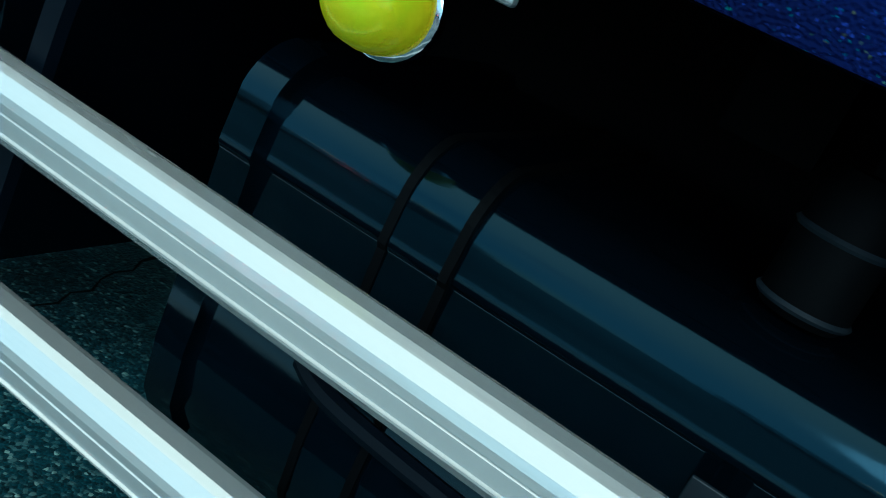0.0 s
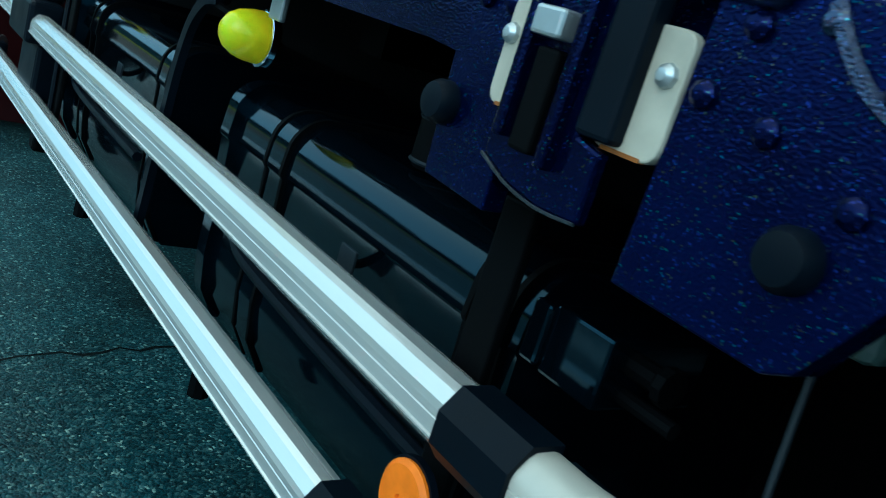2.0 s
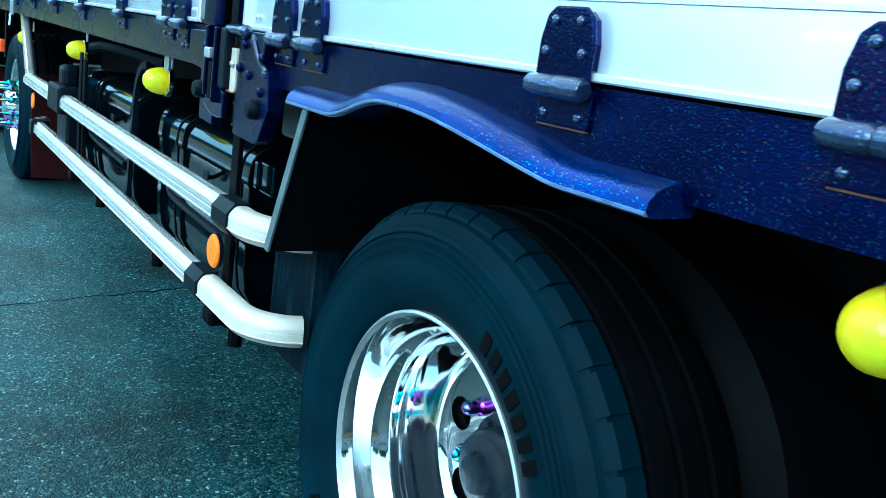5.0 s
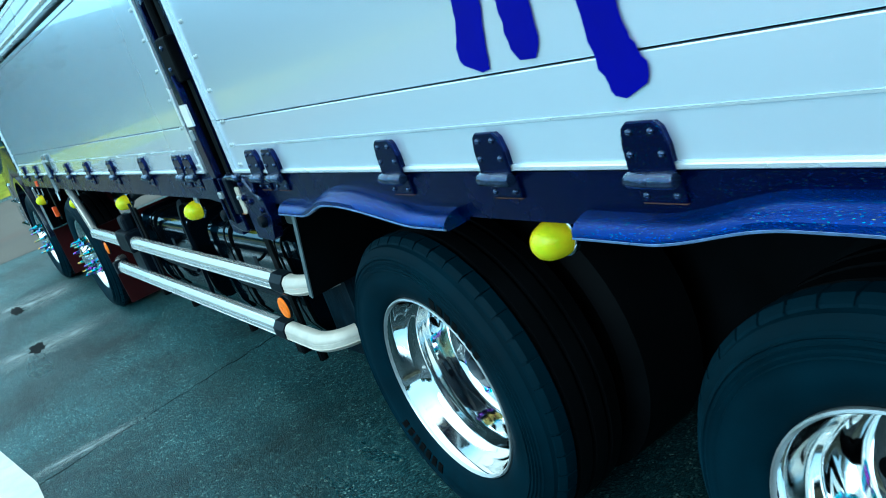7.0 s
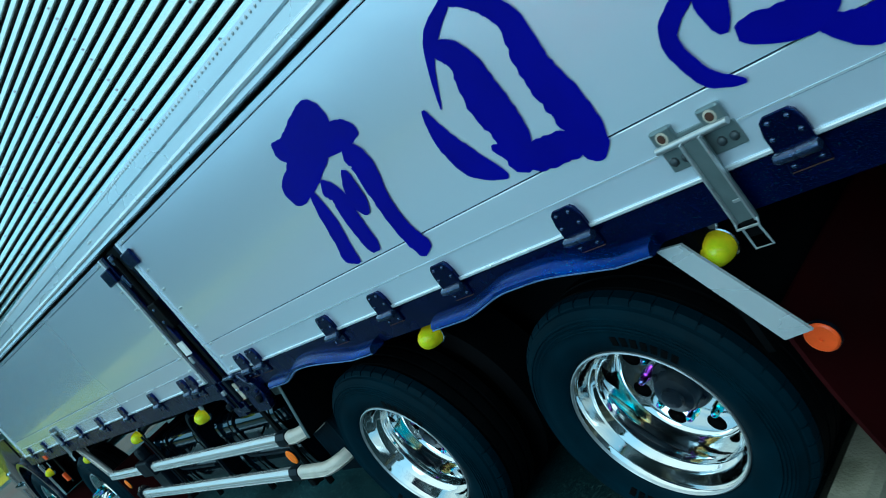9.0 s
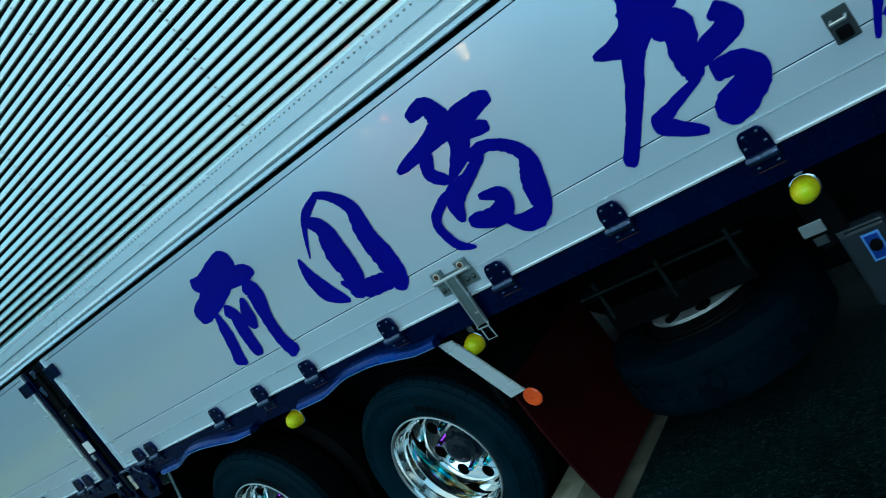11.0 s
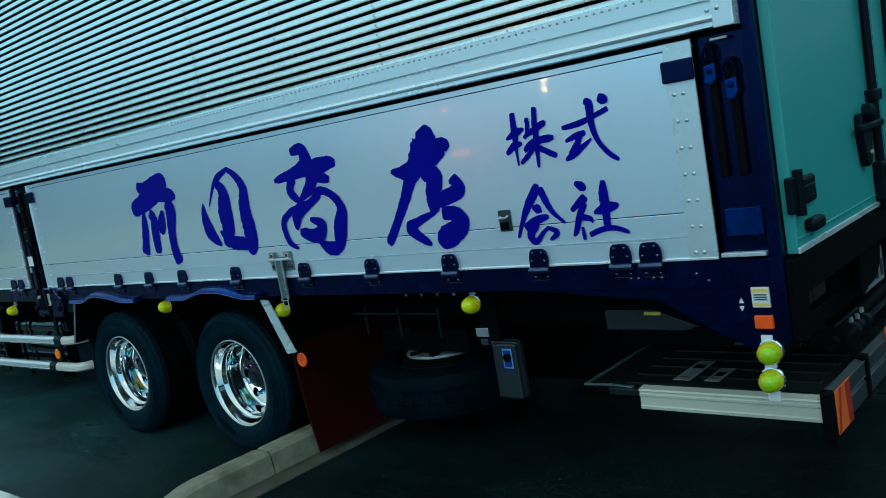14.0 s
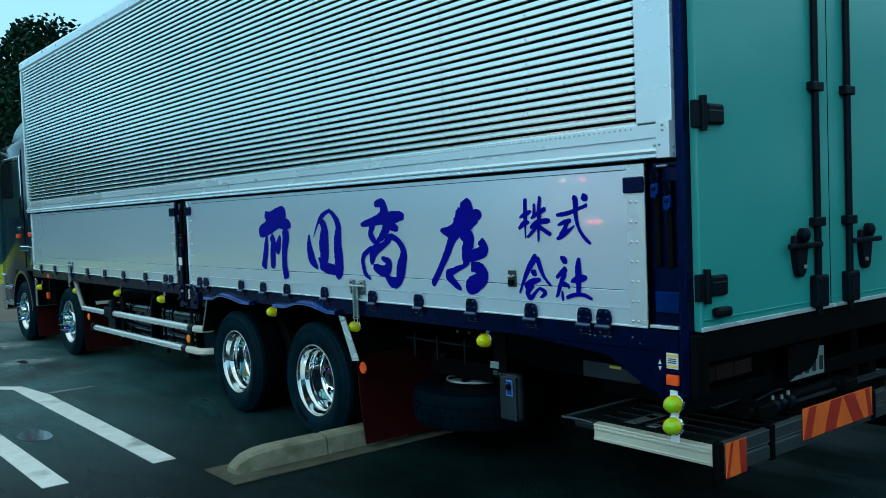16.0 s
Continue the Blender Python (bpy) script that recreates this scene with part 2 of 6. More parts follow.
def asphalt():
    """Wet-dark asphalt: pale and dark stone chips in black binder, over broad stains."""
    m = bpy.data.materials.new("asphalt")
    m.use_nodes = True
    n, l = m.node_tree.nodes, m.node_tree.links
    b = n["Principled BSDF"]
    co = n.new("ShaderNodeTexCoord")
    chips = n.new("ShaderNodeTexVoronoi")
    chips.inputs["Scale"].default_value = 165
    l.new(co.outputs["Object"], chips.inputs["Vector"])
    tone = n.new("ShaderNodeSeparateColor")
    l.new(chips.outputs["Color"], tone.inputs["Color"])
    ramp = n.new("ShaderNodeValToRGB")
    e = ramp.color_ramp.elements
    e[0].position, e[0].color = 0.0, (0.0012, 0.0042, 0.0052, 1)
    e[1].position, e[1].color = 1.0, (0.06, 0.085, 0.075, 1)
    mid = e.new(0.66)
    mid.color = (0.0032, 0.0118, 0.0146, 1)
    hi = e.new(0.955)
    hi.color = (0.0170, 0.0310, 0.0310, 1)
    l.new(tone.outputs["Red"], ramp.inputs["Fac"])
    stain = n.new("ShaderNodeTexNoise")
    stain.inputs["Scale"].default_value, stain.inputs["Detail"].default_value = 1.0, 9
    stain.inputs["Roughness"].default_value = 0.68
    l.new(co.outputs["Object"], stain.inputs["Vector"])
    sr = n.new("ShaderNodeMapRange")
    sr.inputs["From Min"].default_value, sr.inputs["From Max"].default_value = 0.35, 0.68
    sr.inputs["To Min"].default_value, sr.inputs["To Max"].default_value = 0.3, 1.75
    l.new(stain.outputs["Fac"], sr.inputs["Value"])
    mul = n.new("ShaderNodeMixRGB")
    mul.blend_type = "MULTIPLY"
    mul.inputs["Fac"].default_value = 1
    l.new(ramp.outputs["Color"], mul.inputs["Color1"])
    l.new(sr.outputs["Result"], mul.inputs["Color2"])
    # light painted along x: paler ahead of the wheel stop, with a ragged edge
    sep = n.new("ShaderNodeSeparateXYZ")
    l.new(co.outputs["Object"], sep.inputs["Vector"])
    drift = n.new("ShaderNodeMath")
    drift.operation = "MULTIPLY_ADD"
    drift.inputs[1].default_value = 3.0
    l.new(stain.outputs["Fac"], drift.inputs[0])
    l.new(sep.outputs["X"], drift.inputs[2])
    lane_light = n.new("ShaderNodeMapRange")
    lane_light.interpolation_type = "SMOOTHSTEP"
    lane_light.inputs["From Min"].default_value, lane_light.inputs["From Max"].default_value = -4.9, -0.9
    lane_light.inputs["To Min"].default_value, lane_light.inputs["To Max"].default_value = 5.0, 0.65
    l.new(drift.outputs["Value"], lane_light.inputs["Value"])
    # worn: ground colour times the painted brightness above
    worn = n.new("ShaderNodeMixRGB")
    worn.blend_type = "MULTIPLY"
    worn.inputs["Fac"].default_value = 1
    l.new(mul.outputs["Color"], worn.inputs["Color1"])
    l.new(lane_light.outputs["Result"], worn.inputs["Color2"])
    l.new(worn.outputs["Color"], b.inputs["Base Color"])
    rr = n.new("ShaderNodeMapRange")
    rr.inputs["From Min"].default_value, rr.inputs["From Max"].default_value = 0.36, 0.66
    rr.inputs["To Min"].default_value, rr.inputs["To Max"].default_value = 0.26, 0.62
    lay = n.new("ShaderNodeMapping")
    lay.inputs["Scale"].default_value = (0.35, 1.6, 1)
    lay.inputs["Rotation"].default_value = (0, 0, 0.16)
    l.new(co.outputs["Object"], lay.inputs["Vector"])
    wet = n.new("ShaderNodeTexNoise")
    wet.inputs["Scale"].default_value, wet.inputs["Detail"].default_value = 0.9, 6
    l.new(lay.outputs["Vector"], wet.inputs["Vector"])
    l.new(wet.outputs["Fac"], rr.inputs["Value"])
    l.new(rr.outputs["Result"], b.inputs["Roughness"])
    damp = n.new("ShaderNodeMapRange")
    damp.inputs["From Min"].default_value, damp.inputs["From Max"].default_value = -9.0, -2.0
    damp.inputs["To Min"].default_value, damp.inputs["To Max"].default_value = 0.34, 0.03
    l.new(sep.outputs["X"], damp.inputs["Value"])
    l.new(damp.outputs["Result"], b.inputs["Specular IOR Level"])
    fine = n.new("ShaderNodeTexNoise")
    fine.inputs["Scale"].default_value = 260
    l.new(co.outputs["Object"], fine.inputs["Vector"])
    add = n.new("ShaderNodeMath")
    add.operation = "SUBTRACT"
    l.new(fine.outputs["Fac"], add.inputs[0])
    l.new(chips.outputs["Distance"], add.inputs[1])
    bp = n.new("ShaderNodeBump")
    bp.inputs["Strength"].default_value, bp.inputs["Distance"].default_value = 0.6, 0.003
    l.new(add.outputs["Value"], bp.inputs["Height"])
    l.new(bp.outputs["Normal"], b.inputs["Normal"])
    return m


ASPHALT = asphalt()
ROAD = material("worn_road", (0.075, 0.068, 0.058), 0.8, 0.0, 0.25, 0.8, 0.004, 120, second=(0.10, 0.055, 0.045), second_at=(0.55, 0.7))
CONCRETE = material("kerb_concrete", (0.20, 0.195, 0.145), 0.9, 0.0, 0.22, 14, 0.003, 130, second=(0.10, 0.10, 0.06), second_at=(0.52, 0.72), bump_at=0.7, spec=0.2)
LINE = material("road_paint", (0.62, 0.63, 0.62), 0.7, 0.0, 0.12, 8, 0.003, 160, second=(0.30, 0.31, 0.31), second_at=(0.58, 0.72), bump_at=0.6)
PUDDLE = material("standing_water", (0.014, 0.016, 0.018), 0.04, 0.0, 0.2, 3, spec=0.6)
GRASS = material("verge_grass", (0.17, 0.20, 0.016), 0.9, 0.0, 0.4, 2.0, 0.02, 30, second=(0.36, 0.31, 0.03), second_at=(0.5, 0.7), spec=0.1)
# blue of the distance haze is put into the scrub colour
SCRUB = material("hazy_hillside_scrub", (0.007, 0.030, 0.038), 0.95, 0.0, 0.5, 1.5, 0.03, 12, second=(0.013, 0.040, 0.042), second_at=(0.55, 0.72), spec=0.05)
LEAF = material("tree_leaves", (0.010, 0.032, 0.016), 0.7, 0.0, 0.45, 0.9, second=(0.004, 0.014, 0.010), spec=0.15)
BARK = material("tree_bark", (0.09, 0.065, 0.045), 0.9, 0.0, 0.3, 5, 0.01, 30)
ORANGE = material("orange_reflective_sheet", (0.62, 0.12, 0.016), 0.4, 0.0, 0.12, 10, 0.0004, 220)
CRIMSON = material("red_reflective_sheet", (0.30, 0.022, 0.012), 0.4, 0.0, 0.15, 10, 0.0004, 220)


def rainbow_metal():
    """Polished cap metal whose tint runs through violet, cyan and gold."""
    m = material("iridescent_chrome", (0.8, 0.8, 0.8), 0.08, 1.0)
    n, l = m.node_tree.nodes, m.node_tree.links
    co = n.new("ShaderNodeTexCoord")
    ns = n.new("ShaderNodeTexNoise")
    ns.inputs["Scale"].default_value = 24
    l.new(co.outputs["Object"], ns.inputs["Vector"])
    r = n.new("ShaderNodeValToRGB")
    r.color_ramp.elements[0].position, r.color_ramp.elements[0].color = 0.35, (0.34, 0.05, 0.52, 1)
    r.color_ramp.elements[1].position, r.color_ramp.elements[1].color = 0.65, (0.50, 0.32, 0.08, 1)
    e = r.color_ramp.elements.new(0.5)
    e.color = (0.04, 0.40, 0.46, 1)
    l.new(ns.outputs["Fac"], r.inputs["Fac"])
    l.new(r.outputs["Color"], n["Principled BSDF"].inputs["Base Color"])
    return m


RAINBOW = rainbow_metal()
GUARD = material("splashed_mudguard", (0.0022, 0.0075, 0.0135), 0.6, 0.0, 0.5, 30, 0.002, 70, second=(0.010, 0.022, 0.032), second_at=(0.5, 0.66), stretch=(3, 3, 0.5), spec=0.06, bump_at=0.5)
# darker than the kerb concrete, so the truck's shade sits in the tone
APRON = material("stained_shaded_apron", (0.075, 0.074, 0.056), 0.95, 0.0, 0.35, 6, 0.003, 110, second=(0.05, 0.05, 0.04), second_at=(0.5, 0.7), bump_at=0.6, spec=0.1)
# tyre rubber again, darker: shade under the chassis is in the colour
SPARE = material("shaded_spare_rubber", (0.0012, 0.0052, 0.0092), 0.6, 0.0, 0.4, 9, 0.001, 140, spec=0.03)
CARRIER = material("dull_carrier_steel", (0.0035, 0.0065, 0.007), 0.5, 0.0, 0.6, 30, 0.0006, 120, spec=0.12)
STRAP = material("dull_zinc_strap", (0.17, 0.21, 0.215), 0.32, 0.6, 0.16, 14, 0.0005, 180)
GALV = material("weathered_galvanised_strip", (0.15, 0.19, 0.205), 0.45, 0.5, 0.15, 14, 0.0005, 180)
EDGE_RAIL = material("mill_finish_edge_rail", (0.60, 0.58, 0.47), 0.42, 0.25, 0.08, 5, 0.0003, 220, stretch=(0.1, 1, 1))
DECK = material("worn_lift_deck", (0.014, 0.019, 0.020), 0.38, 0.5, 0.3, 6, 0.001, 120, second=(0.006, 0.009, 0.009), second_at=(0.5, 0.7))
SIGNAL = material("red_orange_reflector", (0.80, 0.095, 0.012), 0.35, 0.0, 0.12, 30, 0.0005, 300, spec=0.25)
TAR = material("crack_tar", (0.005, 0.008, 0.009), 0.8, 0.0, 0.3, 20, 0.002, 90, spec=0.1)

# ---------------------------------------------------------------- mesh helpers


def finish(name, bm, mat, smooth=False):
    me = bpy.data.meshes.new(name)
    bmesh.ops.recalc_face_normals(bm, faces=bm.faces)
    bm.to_mesh(me)
    bm.free()
    me.materials.append(mat)
    if smooth:
        me.polygons.foreach_set("use_smooth", [True] * len(me.polygons))
        me.set_sharp_from_angle(angle=radians(35))
    return me


def part(name, bm, mat, parent=None, label="", smooth=False):
    ob = new(name, finish(name, bm, mat, smooth))
    if parent:
        ob.parent = parent
    return tagged(ob, label) if label else ob


def holder(name, parent=None, at=(0, 0, 0)):
    ob = new(name)
    ob.location = at
    ob.empty_display_size = 0.1
    if parent:
        ob.parent = parent
    return ob


def box(x0, x1, y0, y1, z0, z1, bevel=0.0, bm=None, seg=2):
    b = bmesh.new()
    bmesh.ops.create_cube(b, size=1.0)
    for v in b.verts:
        v.co = Vector((x0 + (v.co.x + 0.5) * (x1 - x0), y0 + (v.co.y + 0.5) * (y1 - y0), z0 + (v.co.z + 0.5) * (z1 - z0)))
    if bevel:
        bmesh.ops.bevel(b, geom=b.edges[:], offset=bevel, segments=seg, affect="EDGES", profile=0.5)
    return join(bm, b)


def join(bm, b):
    if bm is None:
        return b
    me = bpy.data.meshes.new("tmp")
    b.to_mesh(me)
    b.free()
    bm.from_mesh(me)
    bpy.data.meshes.remove(me)
    return bm


def prism(pts, axis, a, b, bevel=0.0, bm=None):
    """A polygon given in the two other axes (in x, y, z order), pulled from a to b along axis."""
    k = "xyz".index(axis)
    o = [i for i in range(3) if i != k]
    q = bmesh.new()
    rows = []
    for s in (a, b):
        row = []
        for p in pts:
            c = [0, 0, 0]
            c[k], c[o[0]], c[o[1]] = s, p[0], p[1]
            row.append(q.verts.new(c))
        rows.append(row)
    n = len(pts)
    q.faces.new(rows[0])
    q.faces.new(rows[1][::-1])
    for i in range(n):
        q.faces.new((rows[0][i], rows[1][i], rows[1][(i + 1) % n], rows[0][(i + 1) % n]))
    if bevel:
        bmesh.ops.recalc_face_normals(q, faces=q.faces)
        bmesh.ops.bevel(q, geom=q.edges[:], offset=bevel, segments=2, affect="EDGES", profile=0.5)
    return join(bm, q)


def turned(profile, n=32, axis="y", centre=(0, 0, 0), bm=None, closed=False):
    """A profile of (radius, height) turned about an axis through centre."""
    q = bmesh.new()
    rings = []
    c = Vector(centre)
    for r, h in profile:
        ring = []
        for i in range(n):
            a = 2 * math.pi * i / n
            u, v = r * math.cos(a), r * math.sin(a)
            p = {"y": (u, h, v), "z": (u, v, h), "x": (h, u, v)}[axis]
            ring.append(q.verts.new(c + Vector(p)))
        rings.append(ring)
    pairs = list(zip(rings, rings[1:])) + ([(rings[-1], rings[0])] if closed else [])
    for a, b in pairs:
        for i in range(n):
            q.faces.new((a[i], a[(i + 1) % n], b[(i + 1) % n], b[i]))
    if not closed:
        for ring, r in ((rings[0], profile[0][0]), (rings[-1], profile[-1][0])):
            if r > 1e-4:
                q.faces.new(ring)
    bmesh.ops.remove_doubles(q, verts=q.verts, dist=1e-5)
    return join(bm, q)


def sweep(path, section, up=(0, 0, 1), bm=None):
    """A section of (side, up) points carried along a path; side points to the right of the way."""
    q = bmesh.new()
    pts = [Vector(p) for p in path]
    rows = []
    for i, p in enumerate(pts):
        d = (pts[min(i + 1, len(pts) - 1)] - pts[max(i - 1, 0)]).normalized()
        s = d.cross(Vector(up)).normalized()
        w = s.cross(d).normalized()
        rows.append([q.verts.new(p + s * a + w * b) for a, b in section])
    n = len(section)
    for a, b in zip(rows, rows[1:]):
        for i in range(n):
            q.faces.new((a[i], b[i], b[(i + 1) % n], a[(i + 1) % n]))
    q.faces.new(rows[0])
    q.faces.new(rows[-1][::-1])
    return join(bm, q)


def disc(r, n=8):
    return [(r * math.cos(2 * math.pi * i / n), r * math.sin(2 * math.pi * i / n)) for i in range(n)]


def bolts(places, r, h, bm=None, axis="y", n=8):
    """Domed bolt or rivet heads that stand out towards -y (or +x) from their places."""
    q = bmesh.new()
    for p in places:
        sgn = -1 if axis == "y" else 1
        turned([(r, 0), (r * 0.92, sgn * h * 0.5), (r * 0.5, sgn * h * 0.92), (0.0, sgn * h)], n, axis, p, q)
    return join(bm, q)


def studs(name, places, r, h, mat, parent, axis="y", n=8):
    """Bolt or rivet heads, each a part of its own on one shared mesh."""
    me = finish(name, bolts([(0, 0, 0)], r, h, axis=axis, n=n), mat, True)
    for p in places:
        ob = new(name, me)
        ob.location = p
        ob.parent = parent


def smooth_path(pts, n=6):
    """Points on a smooth curve through pts (any number of values each)."""
    out = []
    for i in range(len(pts) - 1):
        p0, p1, p2, p3 = pts[max(i - 1, 0)], pts[i], pts[i + 1], pts[min(i + 2, len(pts) - 1)]
        for k in range(n):
            t = k / n
            out.append([0.5 * (2 * b + (c - a) * t + (2 * a - 5 * b + 4 * c - d) * t * t + (3 * b - a - 3 * c + d) * t ** 3) for a, b, c, d in zip(p0, p1, p2, p3)])
    out.append(list(pts[-1]))
    return out


# ---------------------------------------------------------------- ground


def ground():
    bm = bmesh.new()
    s = 600
    vs = [bm.verts.new(p) for p in ((-s, -s, 0), (s, -s, 0), (s, s, 0), (-s, s, 0))]
    bm.faces.new(vs)
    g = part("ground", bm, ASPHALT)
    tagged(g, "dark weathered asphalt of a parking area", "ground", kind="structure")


ground()


def marking(pts, label):
    ob = part("road_marking", prism(pts, "z", 0.001, 0.005), LINE)
    tagged(ob, label, "road marking", kind="structure")


marking([(-6.95, -0.95), (-7.15, -1.12), (-7.1, -1.22), (-6.85, -1.05), (-3.28, -1.055), (-3.28, -0.905), (-6.3, -0.87)], "worn white parking bay line painted on the asphalt")
marking([(-9.0, -1.735), (-3.25, -1.735), (-3.25, -1.585), (-9.0, -1.585)], "worn white parking bay line painted on the asphalt")


def wheel_stop():
    t = holder("wheel_stop")
    tagged(t, "weathered concrete wheel stop kerb behind the rear tyres", "kerb")
    apron = [(-2.88, -0.89), (-2.455, -0.89), (-2.465, 0.78), (-2.86, 0.78)]
    part("apron", prism(apron, "z", 0.0, 0.012, 0.004), APRON, t)
    sec = [(-0.082, 0.0), (-0.072, 0.10), (-0.055, 0.122), (0.044, 0.122), (0.062, 0.104), (0.074, 0.0)]

    def block(y0, y1, nose):
        ys = [y0 + 0.004] + ([y0 + 0.03, y0 + 0.09, y0 + 0.17, y0 + 0.25] if nose else [y0 + 0.02]) + [y1 - 0.02, y1 - 0.004]
        hs = ([0.25, 0.52, 0.8, 0.95, 1.0] if nose else [0.97, 1.0]) + [1.0, 0.97]
        q = bmesh.new()
        rows = [[q.verts.new((-2.672 + a * (0.75 + 0.25 * h), y, 0.011 + b * h)) for a, b in sec] for y, h in zip(ys, hs)]
        for r0, r1 in zip(rows, rows[1:]):
            for i in range(len(sec)):
                q.faces.new((r0[i], r1[i], r1[(i + 1) % len(sec)], r0[(i + 1) % len(sec)]))
        q.faces.new(rows[0])
        q.faces.new(rows[-1][::-1])
        return q

    part("kerb_block", block(-0.81, -0.165, True), CONCRETE, t)
    part("kerb_block", block(-0.165, 0.50, False), CONCRETE, t)


wheel_stop()


def puddle(x, y, a, b, seed):
    rnd = random.Random(seed)
    pts = [(x + a * math.cos(i * 0.3142) * rnd.uniform(0.7, 1.1), y + b * math.sin(i * 0.3142) * rnd.uniform(0.7, 1.1)) for i in range(20)]
    ob = part("puddle", prism(pts, "z", 0.0005, 0.003), PUDDLE)
    tagged(ob, "small shallow puddle on the dark asphalt", "puddle", kind="structure")


def oil_spot(x, y, a, b, seed):
    rnd = random.Random(seed)
    pts = [(x + a * math.cos(i * 0.3142) * rnd.uniform(0.6, 1.1), y + b * math.sin(i * 0.3142) * rnd.uniform(0.6, 1.1)) for i in range(20)]
    tagged(part("oil_spot", prism(pts, "z", 0.0035, 0.005), BLACK), "small black oil spot on the asphalt", "oil spot", kind="structure")


oil_spot(-10.28, -0.46, 0.22, 0.06, 1)
oil_spot(-8.65, -0.53, 0.16, 0.06, 2)


def pale_streak(x, y, long, wide, turn, amount):
    """Pale soft-edged streak on the asphalt that paints wet sheen as colour."""
    q = bmesh.new()
    q.faces.new([q.verts.new(v) for v in ((-0.5, -0.5, 0), (0.5, -0.5, 0), (0.5, 0.5, 0), (-0.5, 0.5, 0))])
    m = material("pale_streak_tone", (0.30, 0.35, 0.36), 0.9, 0.0, 0.2, 6)
    n, l = m.node_tree.nodes, m.node_tree.links
    co = n.new("ShaderNodeTexCoord")
    far = n.new("ShaderNodeVectorMath")
    far.operation = "LENGTH"
    l.new(co.outputs["Object"], far.inputs[0])
    edge = n.new("ShaderNodeMapRange")
    edge.interpolation_type = "SMOOTHSTEP"
    edge.inputs["From Min"].default_value, edge.inputs["From Max"].default_value = 0.5, 0.05
    edge.inputs["To Min"].default_value, edge.inputs["To Max"].default_value = 0.0, amount
    l.new(far.outputs["Value"], edge.inputs["Value"])
    ns = n.new("ShaderNodeTexNoise")
    ns.inputs["Scale"].default_value, ns.inputs["Detail"].default_value = 7, 8
    l.new(co.outputs["Object"], ns.inputs["Vector"])
    cut = n.new("ShaderNodeMapRange")
    cut.inputs["From Min"].default_value, cut.inputs["From Max"].default_value = 0.3, 0.7
    l.new(ns.outputs["Fac"], cut.inputs["Value"])
    mul = n.new("ShaderNodeMath")
    mul.operation = "MULTIPLY"
    l.new(edge.outputs["Result"], mul.inputs[0])
    l.new(cut.outputs["Result"], mul.inputs[1])
    l.new(mul.outputs["Value"], n["Principled BSDF"].inputs["Alpha"])
    ob = part("pale_streak", q, m)
    ob.matrix_basis = pose(x, y, 0.0022, 0, 0, turn) @ Matrix.Diagonal((long, wide, 1, 1))
    tagged(ob, "pale painted streak on the asphalt", "streak", kind="structure")


pale_streak(-10.4, -0.35, 1.2, 1.1, 80, 1.0)
pale_streak(-8.63, -0.52, 1.2, 0.8, 90, 1.0)
# narrow streak of worn white paint
pale_streak(-6.39, -0.66, 0.75, 0.16, 92, 1.0)
pale_streak(-11.4, -0.9, 2.0, 0.9, 80, 0.4)


def far_road():
    q = bmesh.new()
    q.faces.new([q.verts.new(v) for v in ((-12.6, 30, 0.004), (-23.8, 40, 0.004), (-23.8, -60, 0.004), (-15.5, -60, 0.004))][::-1])
    tagged(part("far_road", q, ROAD), "worn brownish asphalt road beyond the bay", "road", kind="structure")


far_road()
puddle(-4.7, -1.4, 0.25, 0.12, 3)


def seam():
    """Dark jagged joint across the asphalt."""
    rnd = random.Random(4)
    q = bmesh.new()
    rows = []
    for i in range(90):
        y = -1.6 + i * 0.045
        x = -6.46 - 0.21 * y + rnd.uniform(-0.012, 0.012)
        w = rnd.uniform(0.002, 0.006)
        rows.append([q.verts.new((x - w, y, 0.0012)), q.verts.new((x + w, y, 0.0012))])
    for a, b in zip(rows, rows[1:]):
        q.faces.new((a[0], b[0], b[1], a[1]))
    tagged(part("asphalt_seam", q, TAR), "thin dark crack across the asphalt", "crack", kind="structure")


seam()

# ---------------------------------------------------------------- truck
truck = holder("truck")
tagged(truck, "parked low-floor truck with a corrugated aluminium wing body and navy chassis", "truck")
FRONT, REAR = -10.1, 0.09
WIDE = 2.49


def slats(parent, x0, x1, z0, z1, pitch, y, out):
    """Level slats with open dark gaps between them: a flat face, and a bead along the lower edge that stands out."""
    rib = [(0.010, 0.235), (-out * 0.75, 0.23), (-out * 0.97, 0.255), (-out, 0.30), (-out * 0.88, 0.37), (-out * 0.50, 0.46), (-out * 0.33, 0.52), (-out * 0.31, 0.62), (-out * 0.36, 0.97), (0.010, 0.985)]
    q = bmesh.new()
    ends = [[q.verts.new((x, y + a, b * pitch)) for a, b in rib] for x in (x0, x1)]
    for i in range(len(rib) - 1):
        q.faces.new((ends[0][i], ends[1][i], ends[1][i + 1], ends[0][i + 1]))
    me = finish("slat", q, SHEET, True)
    for k in range(int((z1 - z0) / pitch)):
        ob = new("slat", me)
        ob.location.z = z0 + k * pitch
        ob.parent = parent


